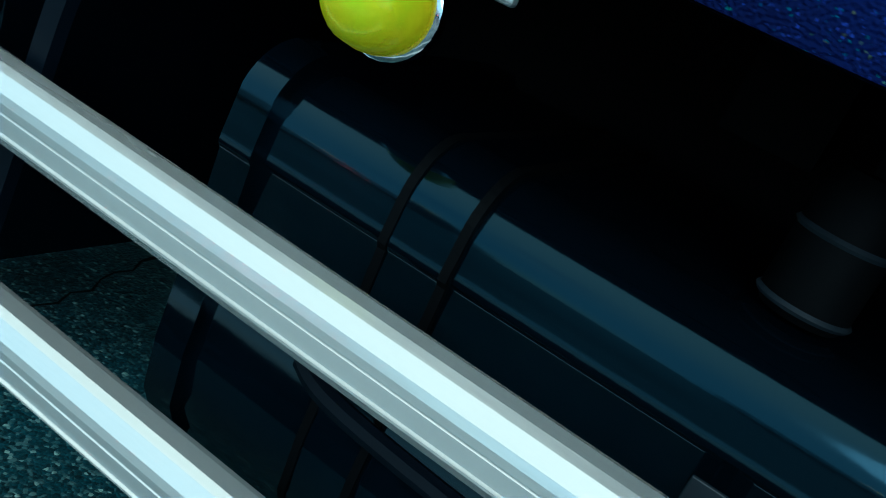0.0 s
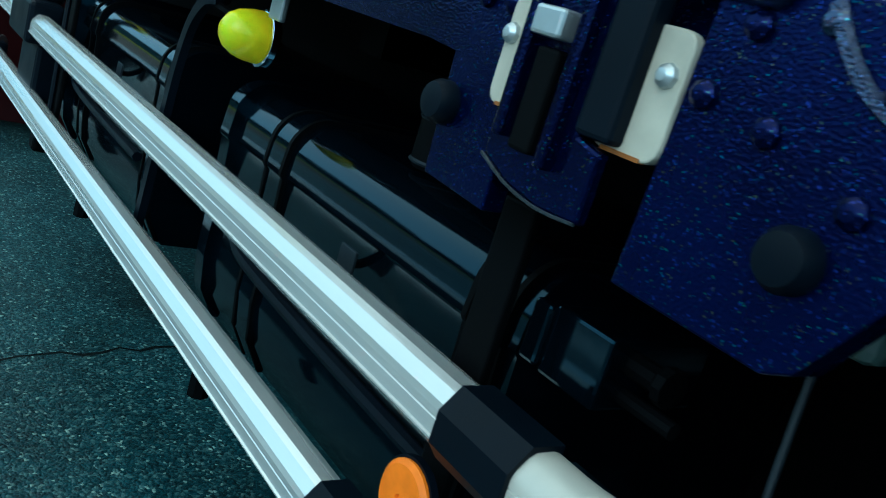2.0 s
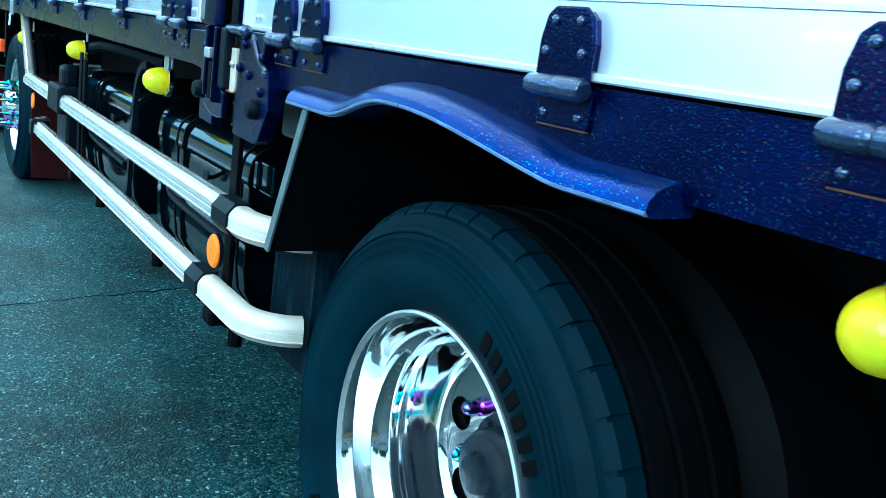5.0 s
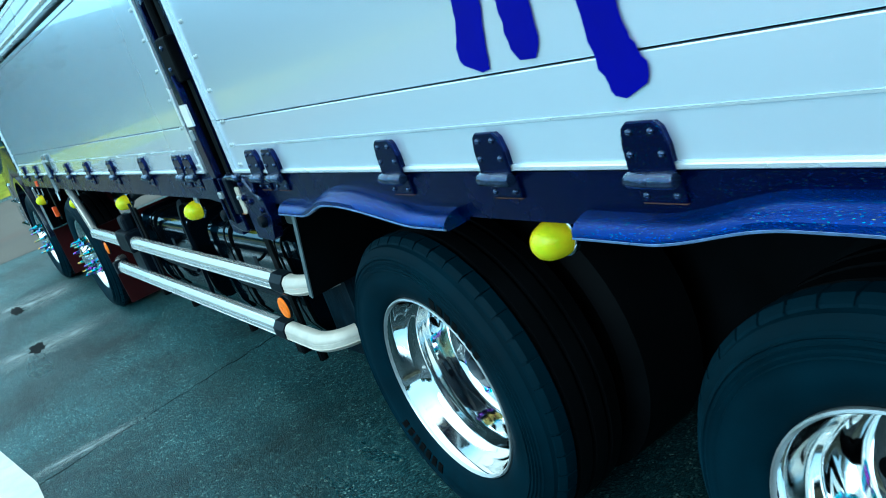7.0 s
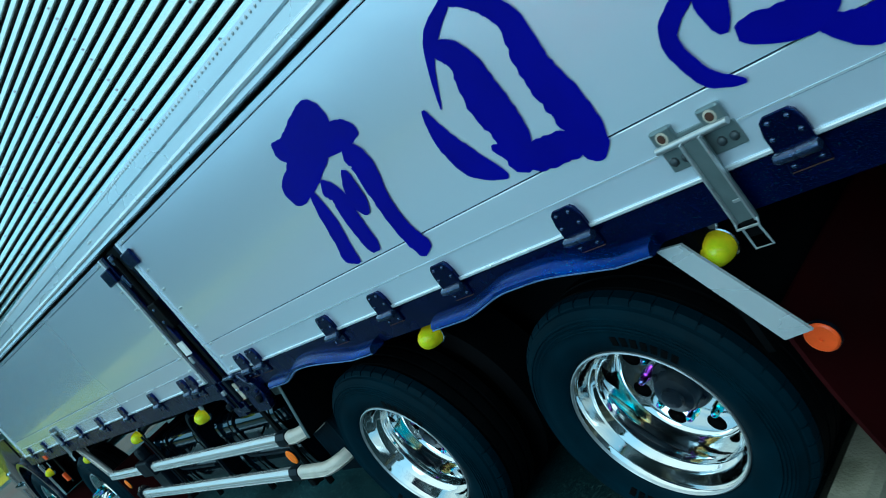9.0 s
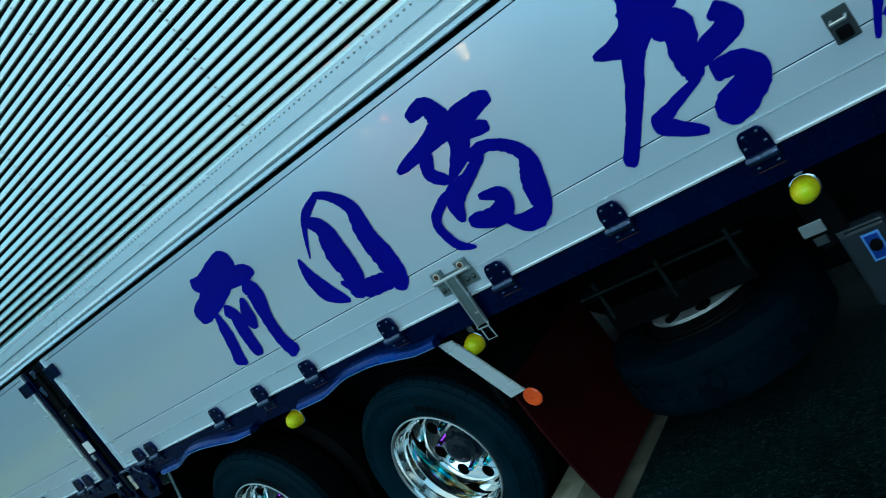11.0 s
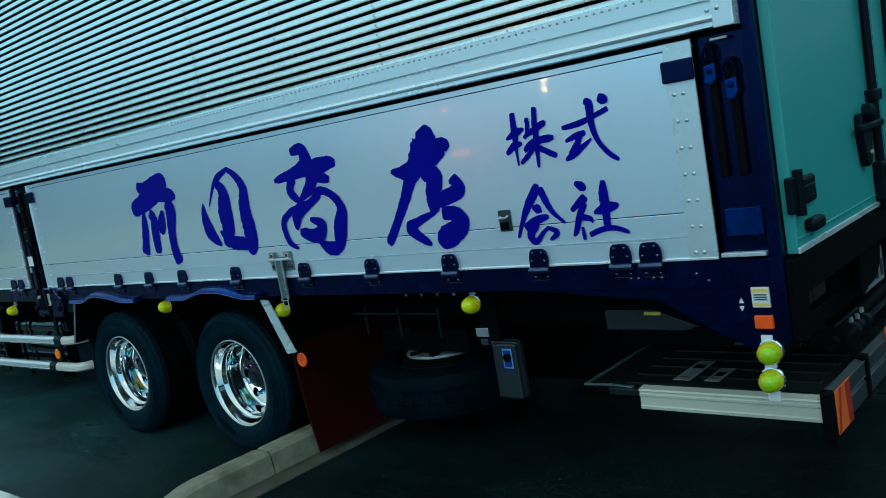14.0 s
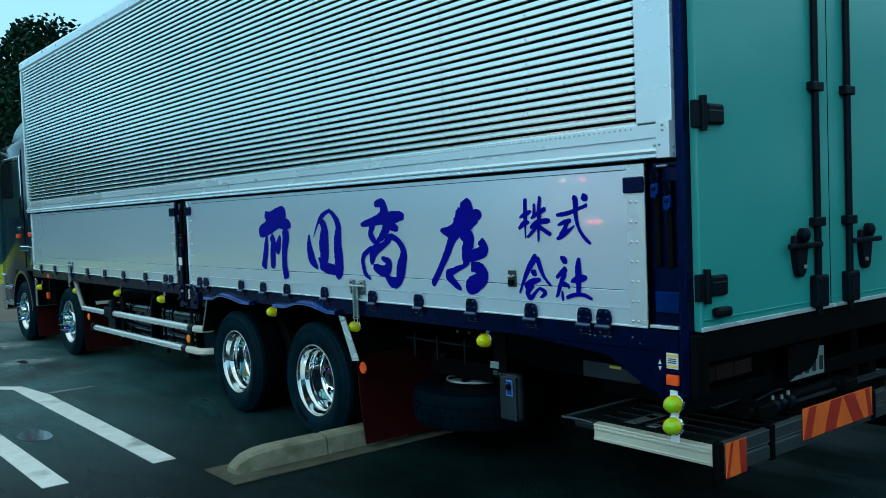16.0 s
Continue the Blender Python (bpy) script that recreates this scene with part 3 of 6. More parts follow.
def cargo_body():
    b = part("box_core", box(FRONT + 0.02, 0.0, 0.045, WIDE - 0.05, 0.93, 3.62), BLACK, truck)
    part("roof", box(FRONT, 0.06, 0.10, WIDE - 0.1, 3.64, 3.70, 0.01), TRIM, truck)
    part("far_side_wall", box(FRONT, 0.0, WIDE - 0.04, WIDE, 1.0, 3.66), PANEL, truck)
    part("front_wall", box(FRONT - 0.01, FRONT + 0.02, 0.02, WIDE, 1.0, 3.66), PANEL, truck)
    wing = holder("wing_sheet", truck)
    tagged(wing, "bright corrugated aluminium wing side")
    slats(wing, FRONT + 0.04, -0.175, 1.868, 3.59, 0.040, -0.004, 0.018)
    # roof edge with a rounded shoulder
    sec = [(0.10, 3.715), (0.02, 3.712), (-0.015, 3.70), (-0.03, 3.675), (-0.032, 3.60), (-0.012, 3.585), (0.10, 3.585)]
    part("roof_edge", prism(sec, "x", FRONT, 0.05), TRIM, truck)
    # lower belt of the wing, a stepped extrusion
    sec = [(0.04, 1.886), (-0.024, 1.886), (-0.024, 1.829), (-0.002, 1.827), (-0.002, 1.820), (-0.027, 1.818), (-0.027, 1.783), (-0.038, 1.778), (-0.041, 1.770), (-0.038, 1.763), (-0.028, 1.760), (-0.030, 1.745), (-0.020, 1.741), (0.04, 1.741)]
    belt = part("wing_belt", prism(sec, "x", FRONT, -0.055), TRIM, truck, "stepped aluminium belt along the wing's lower edge")
    tagged(part("rivet_seam", bolts([(-0.2 - i * 0.03, -0.024, 1.875) for i in range(326)], 0.006, 0.004, n=6), STEEL, belt), kind="stuff")
    end = part("belt_end_plate", box(-0.055, 0.012, -0.046, 0.03, 1.737, 1.892, 0.003), TRIM, belt)
    studs("belt_bolt", [(-0.076, -0.027, 1.796), (-0.036, -0.046, 1.797), (-0.020, -0.046, 1.878), (-0.020, -0.046, 1.856), (-5.17, -0.024, 1.80), (-5.19, -0.024, 1.80), (-5.21, -0.024, 1.80)], 0.008, 0.006, STEEL, belt)
    edge = part("wing_rear_edge", box(-0.175, 0.010, -0.022, 0.03, 1.893, 3.585, 0.004), TRIM, truck, "flat aluminium rear edge of the wing")
    part("wing_front_edge", box(FRONT - 0.01, FRONT + 0.04, -0.026, 0.03, 1.887, 3.585, 0.004), TRIM, truck)
    rows = []
    for k in range(15):
        x = -0.19 - k * 0.655
        step = 1 if k % 2 == 0 else 3
        rows += [(x, -0.0105, 1.868 + 0.040 * (i + 0.72)) for i in range(0, 43, step)]
    tagged(part("rivet_line", bolts(rows, 0.005, 0.004, n=6), STEEL, wing), kind="stuff")


cargo_body()


def side_gate(name, x0, x1, label, far_trim, edge_strip, rivet_line):
    g = holder(name, truck)
    tagged(g, label)
    bands = [(1.008, 1.083), (1.0855, 1.1635), (1.167, 1.700), (1.703, 1.725)]
    for z0, z1 in bands:
        part("plank", box(x0, x1, 0.0, 0.03, z0, z1, 0.0018, seg=1), PANEL, g)
    part("backing", box(x0, x1, 0.012, 0.05, 1.0, 1.73), BLACK, g)
    part("drip_lip", box(x0, x1, -0.008, 0.01, 1.002, 1.0115, 0.002, seg=1), TRIM, g)
    part("bead", box(x0, x1, -0.0022, 0.004, 1.0822, 1.0864), TRIM, g)
    for a, b in far_trim:
        t = part("end_trim", box(a, b, -0.006, 0.02, 1.004, 1.724, 0.002, seg=1), TRIM, g)
        cols = (a + 0.022, b - 0.045) if b - a > 0.06 else (a + 0.009, b - 0.010)
        studs("rivet", [(c, -0.006, 1.03 + i * 0.088) for c in cols for i in range(8)], 0.007, 0.006, STEEL, t)
    for a, b in edge_strip:
        part("edge_strip", box(a, b, -0.010, 0.012, 1.004, 1.724, 0.002, seg=1), TRIM, g)
    studs("rivet", [(rivet_line + c, 0.0, z) for c in (-0.010, 0.010) for z in (1.709, 1.556, 1.457, 1.355, 1.255, 1.161, 1.090, 1.028)], 0.0065, 0.005, STEEL, g)
    return g


gate_rear = side_gate("rear_side_gate", -5.036, -0.154, "anodised aluminium drop side gate with indigo brush lettering", [(-0.252, -0.154)], [(-5.036, -5.022)], -4.968)
gate_front = side_gate("front_side_gate", FRONT + 0.05, -5.312, "plain anodised aluminium drop side gate", [(FRONT + 0.05, FRONT + 0.09)], [(-5.334, -5.312)], -5.380)


def gate_hinge(parent):
    """Tapered leaf on the gate, barrel, and a bolted lower plate."""
    h = holder("gate_hinge", parent)
    leaf = [(-0.043, -0.006), (0.043, -0.006), (0.043, 0.040), (0.036, 0.066), (0.024, 0.075), (-0.024, 0.075), (-0.036, 0.066), (-0.043, 0.040)]
    part("leaf", prism(leaf, "y", -0.015, -0.009, 0.0028), HINGE, h)
    part("leaf_pad", prism([(a * 0.9, 0.014 + (b - 0.014) * 0.94 if b > 0 else 0.013) for a, b in leaf], "y", -0.0095, 0.0), HINGE, h)
    part("barrel", turned([(0.0, -0.046), (0.009, -0.045), (0.0125, -0.039), (0.0125, -0.004), (0.010, 0.0)], 14, "x", (0, -0.019, -0.008)), BARREL, h, "worn silver-blue hinge barrel", smooth=True)
    part("knuckle", turned([(0.010, 0.0), (0.0132, 0.004), (0.0132, 0.039), (0.010, 0.045), (0.0, 0.046)], 14, "x", (0, -0.019, -0.008)), BARREL, h, smooth=True)
    part("lower_plate", box(-0.042, 0.042, -0.006, 0.012, -0.048, -0.006, 0.003), HINGE, h)
    part("rust_edge", box(-0.040, 0.040, -0.0045, 0.0, -0.0500, -0.048), RUST, h)
    studs("hinge_bolt", [(-0.020, -0.015, 0.060), (0.020, -0.015, 0.060), (-0.029, -0.015, 0.028), (0.029, -0.015, 0.028), (-0.028, -0.006, -0.036), (0.028, -0.006, -0.036)], 0.0058, 0.005, BARREL, h)
    return h


REAR_HINGES = [-4.825, -4.697, -4.05, -3.69, -3.33, -2.82, -2.256, -1.785, -1.318, -0.867, -0.513, -0.396]
FRONT_HINGES = [-9.67, -9.06, -8.43, -7.82, -7.24, -6.67, -6.07, -5.57, -5.45]
first = gate_hinge(truck)
first.location = (REAR_HINGES[0], 0, 1.0)
for x in REAR_HINGES[1:] + FRONT_HINGES:
    copy_thing(first, Matrix.Translation((x, 0, 1.0)))


def brush_mark(parent, x0, x1, z0, z1, strokes):
    """Plain brush-shaped marks: each stroke a ribbon of changing width, in millimetres, with a dry ragged edge."""
    rnd = random.Random(int(-x0 * 100))
    for k, pts in enumerate(strokes):
        q = bmesh.new()
        line = smooth_path([(x0 + u * (x1 - x0), z0 + v * (z1 - z0), w / 1000) for u, v, w in pts], 9)
        left, right = [], []
        for i, (u, v, w) in enumerate(line):
            a, b = line[max(i - 1, 0)], line[min(i + 1, len(line) - 1)]
            d = Vector((b[0] - a[0], b[1] - a[1]))
            d.normalize()
            ends = min(1.0, 0.7 + 0.2 * i) * min(1.0, 0.55 + 0.2 * (len(line) - 1 - i))
            s = Vector((-d.y, d.x)) * max(0.004, w) * 0.57 * ends
            j1, j2 = rnd.uniform(0.95, 1.05), rnd.uniform(0.90, 1.06)
            left.append((u + s.x * j1, v + s.y * j1))
            right.append((u - s.x * j2, v - s.y * j2))
        yy = -0.0022 - 0.0003 * k
        rows = [[q.verts.new((p[0], yy - 0.00001 * i, p[1])) for i, p in enumerate(side)] for side in (left, right)]
        for i in range(len(line) - 1):
            q.faces.new((rows[0][i], rows[0][i + 1], rows[1][i + 1], rows[1][i]))
        part("brush_stroke", q, INK, parent, "plain indigo brush stroke")


brush_mark(gate_rear, -3.725, -3.245, 1.113, 1.590, [
    [(0.21, 0.99, 44), (0.38, 0.92, 87), (0.64, 1.00, 70), (0.76, 0.98, 94), (0.60, 0.87, 92), (0.29, 0.77, 100), (0.00, 0.69, 74)],
    [(0.39, 0.82, 32), (0.68, 0.83, 70), (0.89, 0.82, 67), (1.00, 0.78, 26)],
    [(0.25, 0.66, 24), (0.21, 0.46, 63), (0.16, 0.28, 63), (0.11, 0.14, 77)],
    [(0.37, 0.64, 52), (0.45, 0.55, 66), (0.42, 0.38, 71), (0.41, 0.14, 60)],
    [(0.67, 0.65, 25), (0.59, 0.47, 73), (0.59, 0.36, 28)],
    [(0.76, 0.73, 58), (0.84, 0.64, 85), (0.78, 0.39, 64), (0.77, 0.17, 67), (0.83, 0.00, 79)],
])
brush_mark(gate_rear, -3.002, -2.614, 1.139, 1.591, [
    [(0.70, 0.99, 22), (0.46, 0.91, 34), (0.31, 0.80, 21), (0.15, 0.59, 7)],
    [(0.01, 0.64, 14), (0.00, 0.46, 59), (0.07, 0.28, 78), (0.27, 0.12, 22)],
    [(0.67, 1.00, 22), (0.84, 0.91, 37), (0.97, 0.75, 59), (0.93, 0.51, 81), (0.95, 0.31, 92), (0.95, 0.10, 79), (0.87, 0.00, 36)],
    [(0.40, 0.85, 39), (0.52, 0.73, 73), (0.49, 0.51, 107), (0.49, 0.30, 91), (0.39, 0.10, 58)],
    [(0.30, 0.29, 19), (0.51, 0.15, 61), (0.77, 0.12, 65), (1.00, 0.08, 26)],
])
brush_mark(gate_rear, -2.363, -1.906, 1.103, 1.613, [
    [(0.34, 0.99, 32), (0.51, 1.00, 57), (0.57, 0.89, 72), (0.61, 0.81, 65)],
    [(1.00, 0.83, 33), (0.87, 0.84, 60), (0.68, 0.80, 78), (0.54, 0.64, 60), (0.34, 0.52, 14)],
    [(0.56, 0.84, 81), (0.31, 0.79, 52), (0.00, 0.75, 28)],
    [(0.87, 0.69, 29), (0.73, 0.73, 53), (0.54, 0.82, 57)],
    [(0.32, 0.75, 37), (0.23, 0.64, 47), (0.35, 0.53, 35)],
    [(0.57, 0.56, 46), (0.72, 0.60, 36), (0.89, 0.53, 39), (0.97, 0.41, 54), (0.91, 0.25, 78), (0.85, 0.09, 55), (0.73, 0.00, 17)],
    [(0.82, 0.06, 61), (0.67, 0.07, 55), (0.53, 0.17, 19)],
    [(0.37, 0.49, 14), (0.18, 0.44, 31), (0.03, 0.34, 33), (0.07, 0.16, 34), (0.21, 0.08, 12)],
    [(0.69, 0.57, 29), (0.49, 0.49, 40), (0.29, 0.42, 66), (0.24, 0.26, 27)],
    [(0.47, 0.35, 21), (0.64, 0.29, 51), (0.54, 0.19, 65), (0.28, 0.24, 44)],
])
brush_mark(gate_rear, -1.655, -1.206, 1.107, 1.605, [
    [(0.64, 1.00, 56), (0.68, 0.90, 111), (0.57, 0.75, 105), (0.43, 0.60, 61), (0.29, 0.40, 48), (0.14, 0.21, 40), (0.00, 0.05, 42)],
    [(0.19, 0.68, 18), (0.39, 0.66, 62), (0.65, 0.73, 80), (0.88, 0.83, 65), (0.94, 0.79, 26)],
    [(0.57, 0.62, 40), (0.72, 0.59, 80), (0.67, 0.42, 66), (0.67, 0.29, 45)],
    [(0.93, 0.57, 48), (1.00, 0.46, 54), (0.84, 0.41, 58), (0.70, 0.36, 36)],
    [(0.68, 0.30, 19), (0.44, 0.23, 34), (0.33, 0.17, 50), (0.56, 0.02, 27)],
    [(0.75, 0.28, 49), (0.92, 0.26, 59), (0.96, 0.17, 72), (0.77, 0.08, 92), (0.67, 0.01, 46)],
])
brush_mark(gate_rear, -0.942, -0.716, 1.381, 1.605, [
    [(0.23, 0.97, 21), (0.22, 0.79, 25), (0.22, 0.59, 27), (0.21, 0.33, 13), (0.21, 0.07, 9)],
    [(0.03, 0.54, 9), (0.23, 0.62, 28), (0.42, 0.68, 11)],
    [(0.00, 0.29, 16), (0.19, 0.42, 27), (0.35, 0.43, 13)],
    [(0.50, 0.85, 16), (0.50, 0.68, 18), (0.45, 0.53, 12)],
    [(0.39, 0.52, 12), (0.59, 0.62, 21), (0.86, 0.73, 23)],
    [(0.68, 1.00, 18), (0.65, 0.73, 22), (0.64, 0.44, 24), (0.62, 0.21, 15), (0.61, 0.00, 12)],
    [(0.37, 0.30, 18), (0.59, 0.43, 25), (0.98, 0.46, 24)],
    [(0.60, 0.36, 17), (0.43, 0.22, 17), (0.27, 0.10, 14)],
    [(0.65, 0.34, 20), (0.82, 0.24, 21), (1.00, 0.15, 20)],
])
brush_mark(gate_rear, -0.682, -0.466, 1.371, 1.596, [
    [(0.00, 0.62, 15), (0.27, 0.64, 21), (0.55, 0.70, 18), (0.81, 0.78, 16), (0.92, 0.81, 18)],
    [(0.49, 0.98, 17), (0.58, 0.92, 30), (0.58, 0.62, 24), (0.65, 0.36, 18), (0.81, 0.14, 18), (1.00, 0.00, 15)],
    [(0.76, 1.00, 26), (0.86, 0.96, 32), (0.94, 0.93, 13)],
    [(0.04, 0.40, 12), (0.24, 0.46, 21), (0.45, 0.50, 20)],
    [(0.33, 0.47, 21), (0.25, 0.32, 24), (0.11, 0.15, 30)],
    [(0.00, 0.10, 12), (0.15, 0.17, 24), (0.36, 0.28, 17), (0.55, 0.39, 7)],
])
brush_mark(gate_rear, -0.949, -0.726, 1.100, 1.321, [
    [(0.54, 1.00, 17), (0.47, 0.87, 35), (0.28, 0.62, 30), (0.13, 0.36, 18), (0.00, 0.09, 14)],
    [(0.58, 0.93, 28), (0.67, 0.69, 27), (0.79, 0.48, 18), (1.00, 0.29, 12)],
    [(0.38, 0.61, 11), (0.48, 0.57, 33), (0.56, 0.51, 9)],
    [(0.17, 0.25, 27), (0.42, 0.37, 30), (0.69, 0.43, 18)],
    [(0.44, 0.32, 27), (0.27, 0.14, 32), (0.35, 0.00, 22), (0.54, 0.16, 16), (0.67, 0.25, 11)],
    [(0.63, 0.24, 14), (0.81, 0.14, 21), (0.65, 0.02, 11)],
])
brush_mark(gate_rear, -0.699, -0.466, 1.096, 1.309, [
    [(0.15, 1.00, 12), (0.26, 0.93, 32), (0.34, 0.86, 14)],
    [(0.02, 0.52, 16), (0.26, 0.70, 30), (0.32, 0.75, 20)],
    [(0.29, 0.63, 21), (0.17, 0.44, 24), (0.07, 0.17, 20), (0.00, 0.08, 8)],
    [(0.20, 0.40, 21), (0.35, 0.36, 18), (0.38, 0.28, 6)],
    [(0.19, 0.23, 12), (0.20, 0.00, 17)],
    [(0.66, 0.99, 18), (0.64, 0.73, 36), (0.64, 0.46, 31), (0.63, 0.18, 25)],
    [(0.43, 0.45, 11), (0.65, 0.52, 37), (0.88, 0.56, 17)],
    [(0.30, 0.08, 18), (0.53, 0.16, 19), (0.77, 0.17, 17), (1.00, 0.08, 15)],
])


def gate_latch():
    l = holder("gate_latch", gate_rear)
    part("plate", box(-1.030, -0.970, -0.006, 0.0, 1.150, 1.235, 0.003), BEAM, l)
    part("bow", sweep([(-1.018, -0.008, 1.21), (-1.018, -0.026, 1.205), (-0.982, -0.026, 1.205), (-0.982, -0.008, 1.21)], disc(0.005, 6), (0, 0.3, 1)), STEEL, l)
    part("catch", box(-1.017, -0.983, -0.022, -0.004, 1.158, 1.188, 0.004), BLACK, l)


gate_latch()


def gate_strap(x):
    """A channel-shaped strap hanging from a barrel between two ears, over a riveted plate, with a wire buckle at its foot."""
    s = holder("gate_strap", truck)
    tagged(s, "galvanised steel gate strap")
    part("base_plate", box(x - 0.088, x + 0.088, -0.005, 0.0, 1.040, 1.092, 0.002), STRAP, s)
    part("bracket", box(x - 0.072, x + 0.072, -0.008, 0.0, 1.092, 1.112, 0.002), STRAP, s)
    for side in (-1, 1):
        ear = part("ear", box(x + side * 0.058 - 0.026, x + side * 0.058 + 0.026, -0.016, 0.0, 1.096, 1.138, 0.006), STRAP, s)
        part("rusty_pin", turned([(0.009, -0.0155), (0.009, -0.019), (0.0, -0.020)], 12, "y", (x + side * 0.058, 0, 1.118)), RUST, ear)
        part("rust_stain", turned([(0.014, -0.0155), (0.014, -0.0165), (0.009, -0.0168)], 12, "y", (x + side * 0.058, 0, 1.118)), WORN, ear)
    part("barrel", turned([(0.0, x - 0.086), (0.0075, x - 0.085), (0.0075, x + 0.085), (0.0, x + 0.086)], 14, "x", (0, -0.017, 1.098)), STEEL, s, smooth=True)
    strap = part("strap", box(x - 0.026, x + 0.024, -0.022, -0.016, 0.900, 1.102, 0.002), STRAP, s)
    for e in (x - 0.026, x + 0.019):
        part("flange", box(e, e + 0.005, -0.031, -0.022, 0.900, 1.096, 0.0015), STEEL, strap)
    part("wear_mark", box(x - 0.003, x + 0.013, -0.0235, -0.0215, 0.944, 0.951, 0.001), STEEL, strap)
    buckle = part("buckle", box(x - 0.016, x + 0.020, -0.030, -0.018, 0.868, 0.902, 0.003), BLACK, s)
    part("wire_loop", sweep([(x - 0.024, -0.028, 0.905), (x - 0.024, -0.034, 0.893), (x + 0.026, -0.034, 0.893), (x + 0.026, -0.028, 0.905)], disc(0.003, 6), (0, 1, 0)), STEEL, buckle)
    part("wire_loop", sweep([(x - 0.014, -0.032, 0.893), (x - 0.010, -0.036, 0.846), (x + 0.030, -0.036, 0.846), (x + 0.022, -0.032, 0.893)], disc(0.0025, 6), (0, 1, 0)), STEEL, buckle)
    studs("strap_bolt", [(x + c, -0.005, 1.062) for c in (-0.072, -0.043, 0.043, 0.072)], 0.0105, 0.009, BEAM, s)


gate_strap(-2.42)
gate_strap(-8.42)


def pillar():
    p = holder("centre_pillar", truck)
    tagged(p, "navy steel pillar between the side gates with latch gear")
    part("channel", box(-5.306, -5.040, 0.012, 0.06, 0.98, 1.722), BLACK, p)
    part("flange", box(-5.300, -5.262, -0.004, 0.012, 1.0, 1.722, 0.003), HINGE, p)
    part("flange", box(-5.082, -5.046, -0.004, 0.012, 1.0, 1.722, 0.003), HINGE, p)
    part("lock_rod", turned([(0.013, 0.99), (0.013, 1.68)], 10, "z", (-5.135, -0.012, 0)), BLACK, p, smooth=True)
    part("cam_box", box(-5.185, -5.085, -0.03, 0.01, 1.30, 1.44, 0.006), BLACK, p)
    part("lever", prism([(-5.155, 1.0), (-5.105, 1.0), (-5.11, 1.28), (-5.125, 1.33), (-5.15, 1.30)], "y", -0.042, -0.02, 0.004), HINGE, p)
    part("sticker", box(-5.160, -5.095, -0.046, -0.040, 1.170, 1.238), WHITE, p)
    part("latch_tongue", box(-5.165, -5.140, -0.048, -0.038, 1.125, 1.160, 0.004), STEEL, p)
    for a, b in ((-5.405, -5.285), (-5.062, -4.945)):
        part("catch_plate", box(a, b, -0.018, -0.004, 1.60, 1.675, 0.006), HINGE, p)
    studs("pillar_bolt", [(-5.135, -0.03, 1.41), (-5.135, -0.03, 1.345)], 0.009, 0.007, BARREL, p)
    part("latch_tongue", prism([(-5.20, 1.60), (-5.165, 1.61), (-5.16, 1.55), (-5.185, 1.545)], "y", -0.026, -0.010, 0.003), BARREL, p)
    part("top_link", box(-5.175, -5.13, -0.024, -0.006, 1.66, 1.705, 0.005), BARREL, p)
    # gear at the pillar's foot
    part("foot_plate", prism([(-5.36, 0.985), (-5.355, 0.912), (-5.262, 0.905), (-5.255, 0.80), (-5.165, 0.795), (-5.165, 0.99)], "y", -0.014, 0.008, 0.002), NAVY, p)
    part("foot_plate", prism([(-5.005, 1.0), (-5.010, 0.80), (-4.890, 0.797), (-4.872, 0.805), (-4.836, 0.863), (-4.845, 0.93), (-4.875, 0.95), (-4.87, 1.0)], "y", -0.022, 0.008, 0.002), NAVY, p)
    for x, z, y in ((-5.251, 0.862, -0.014), (-4.896, 0.861, -0.022)):
        part("dome_stop", turned([(0.019, 0), (0.019, -0.010), (0.015, -0.017), (0.0, -0.020)], 18, "y", (x, y, z)), PLASTIC, p, smooth=True)
    for x0, x1 in ((-5.186, -5.122), (-5.066, -5.006)):
        c = 0.012
        shape = []
        for cx, cz, a0 in ((x1 - c, 0.964 - c, 0), (x0 + c, 0.964 - c, 90), (x0 + c, 0.878 + c, 180), (x1 - c, 0.878 + c, 270)):
            shape += [(cx + c * math.cos(radians(a0 + a)), cz + c * math.sin(radians(a0 + a))) for a in (0, 30, 60, 90)]
        part("pad", prism(shape, "y", -0.026, -0.016, 0.0015), WORN, p)
        part("pad_rust", box(x0 + 0.012, x1 - 0.012, -0.0268, -0.020, 0.8775, 0.8805), AMBERRUST, p)
    studs("pad_bolt", [(-5.019, -0.026, 0.934), (-5.178, -0.026, 0.932)], 0.0085, 0.008, STEEL, p)
    part("rubber_block", box(-5.070, -5.036, -0.040, -0.020, 0.882, 1.0, 0.004), PLASTIC, p)
    part("latch_channel", prism([(-5.160, 1.0), (-5.160, 0.842), (-5.125, 0.828), (-5.085, 0.822), (-5.045, 0.824), (-5.045, 0.875), (-5.068, 0.88), (-5.068, 1.0)], "y", -0.034, -0.022, 0.003), HINGE, p)
    part("channel_lip", sweep(smooth_path([(-5.160, -0.035, 0.842), (-5.125, -0.035, 0.829), (-5.085, -0.035, 0.823), (-5.045, -0.035, 0.825)], 5), disc(0.0014, 6), (0, 1, 0)), GREYBOX, p)
    part("channel_rail", box(-5.146, -5.136, -0.046, -0.032, 0.86, 1.0, 0.003), HINGE, p)
    part("channel_rail", box(-5.092, -5.082, -0.046, -0.032, 0.85, 1.0, 0.003), HINGE, p)
    part("catch_block", box(-5.131, -5.100, -0.052, -0.034, 0.936, 0.957, 0.003), STEEL, p)
    part("tongue", box(-5.128, -5.104, -0.042, -0.032, 0.855, 0.93, 0.003), BLACK, p)
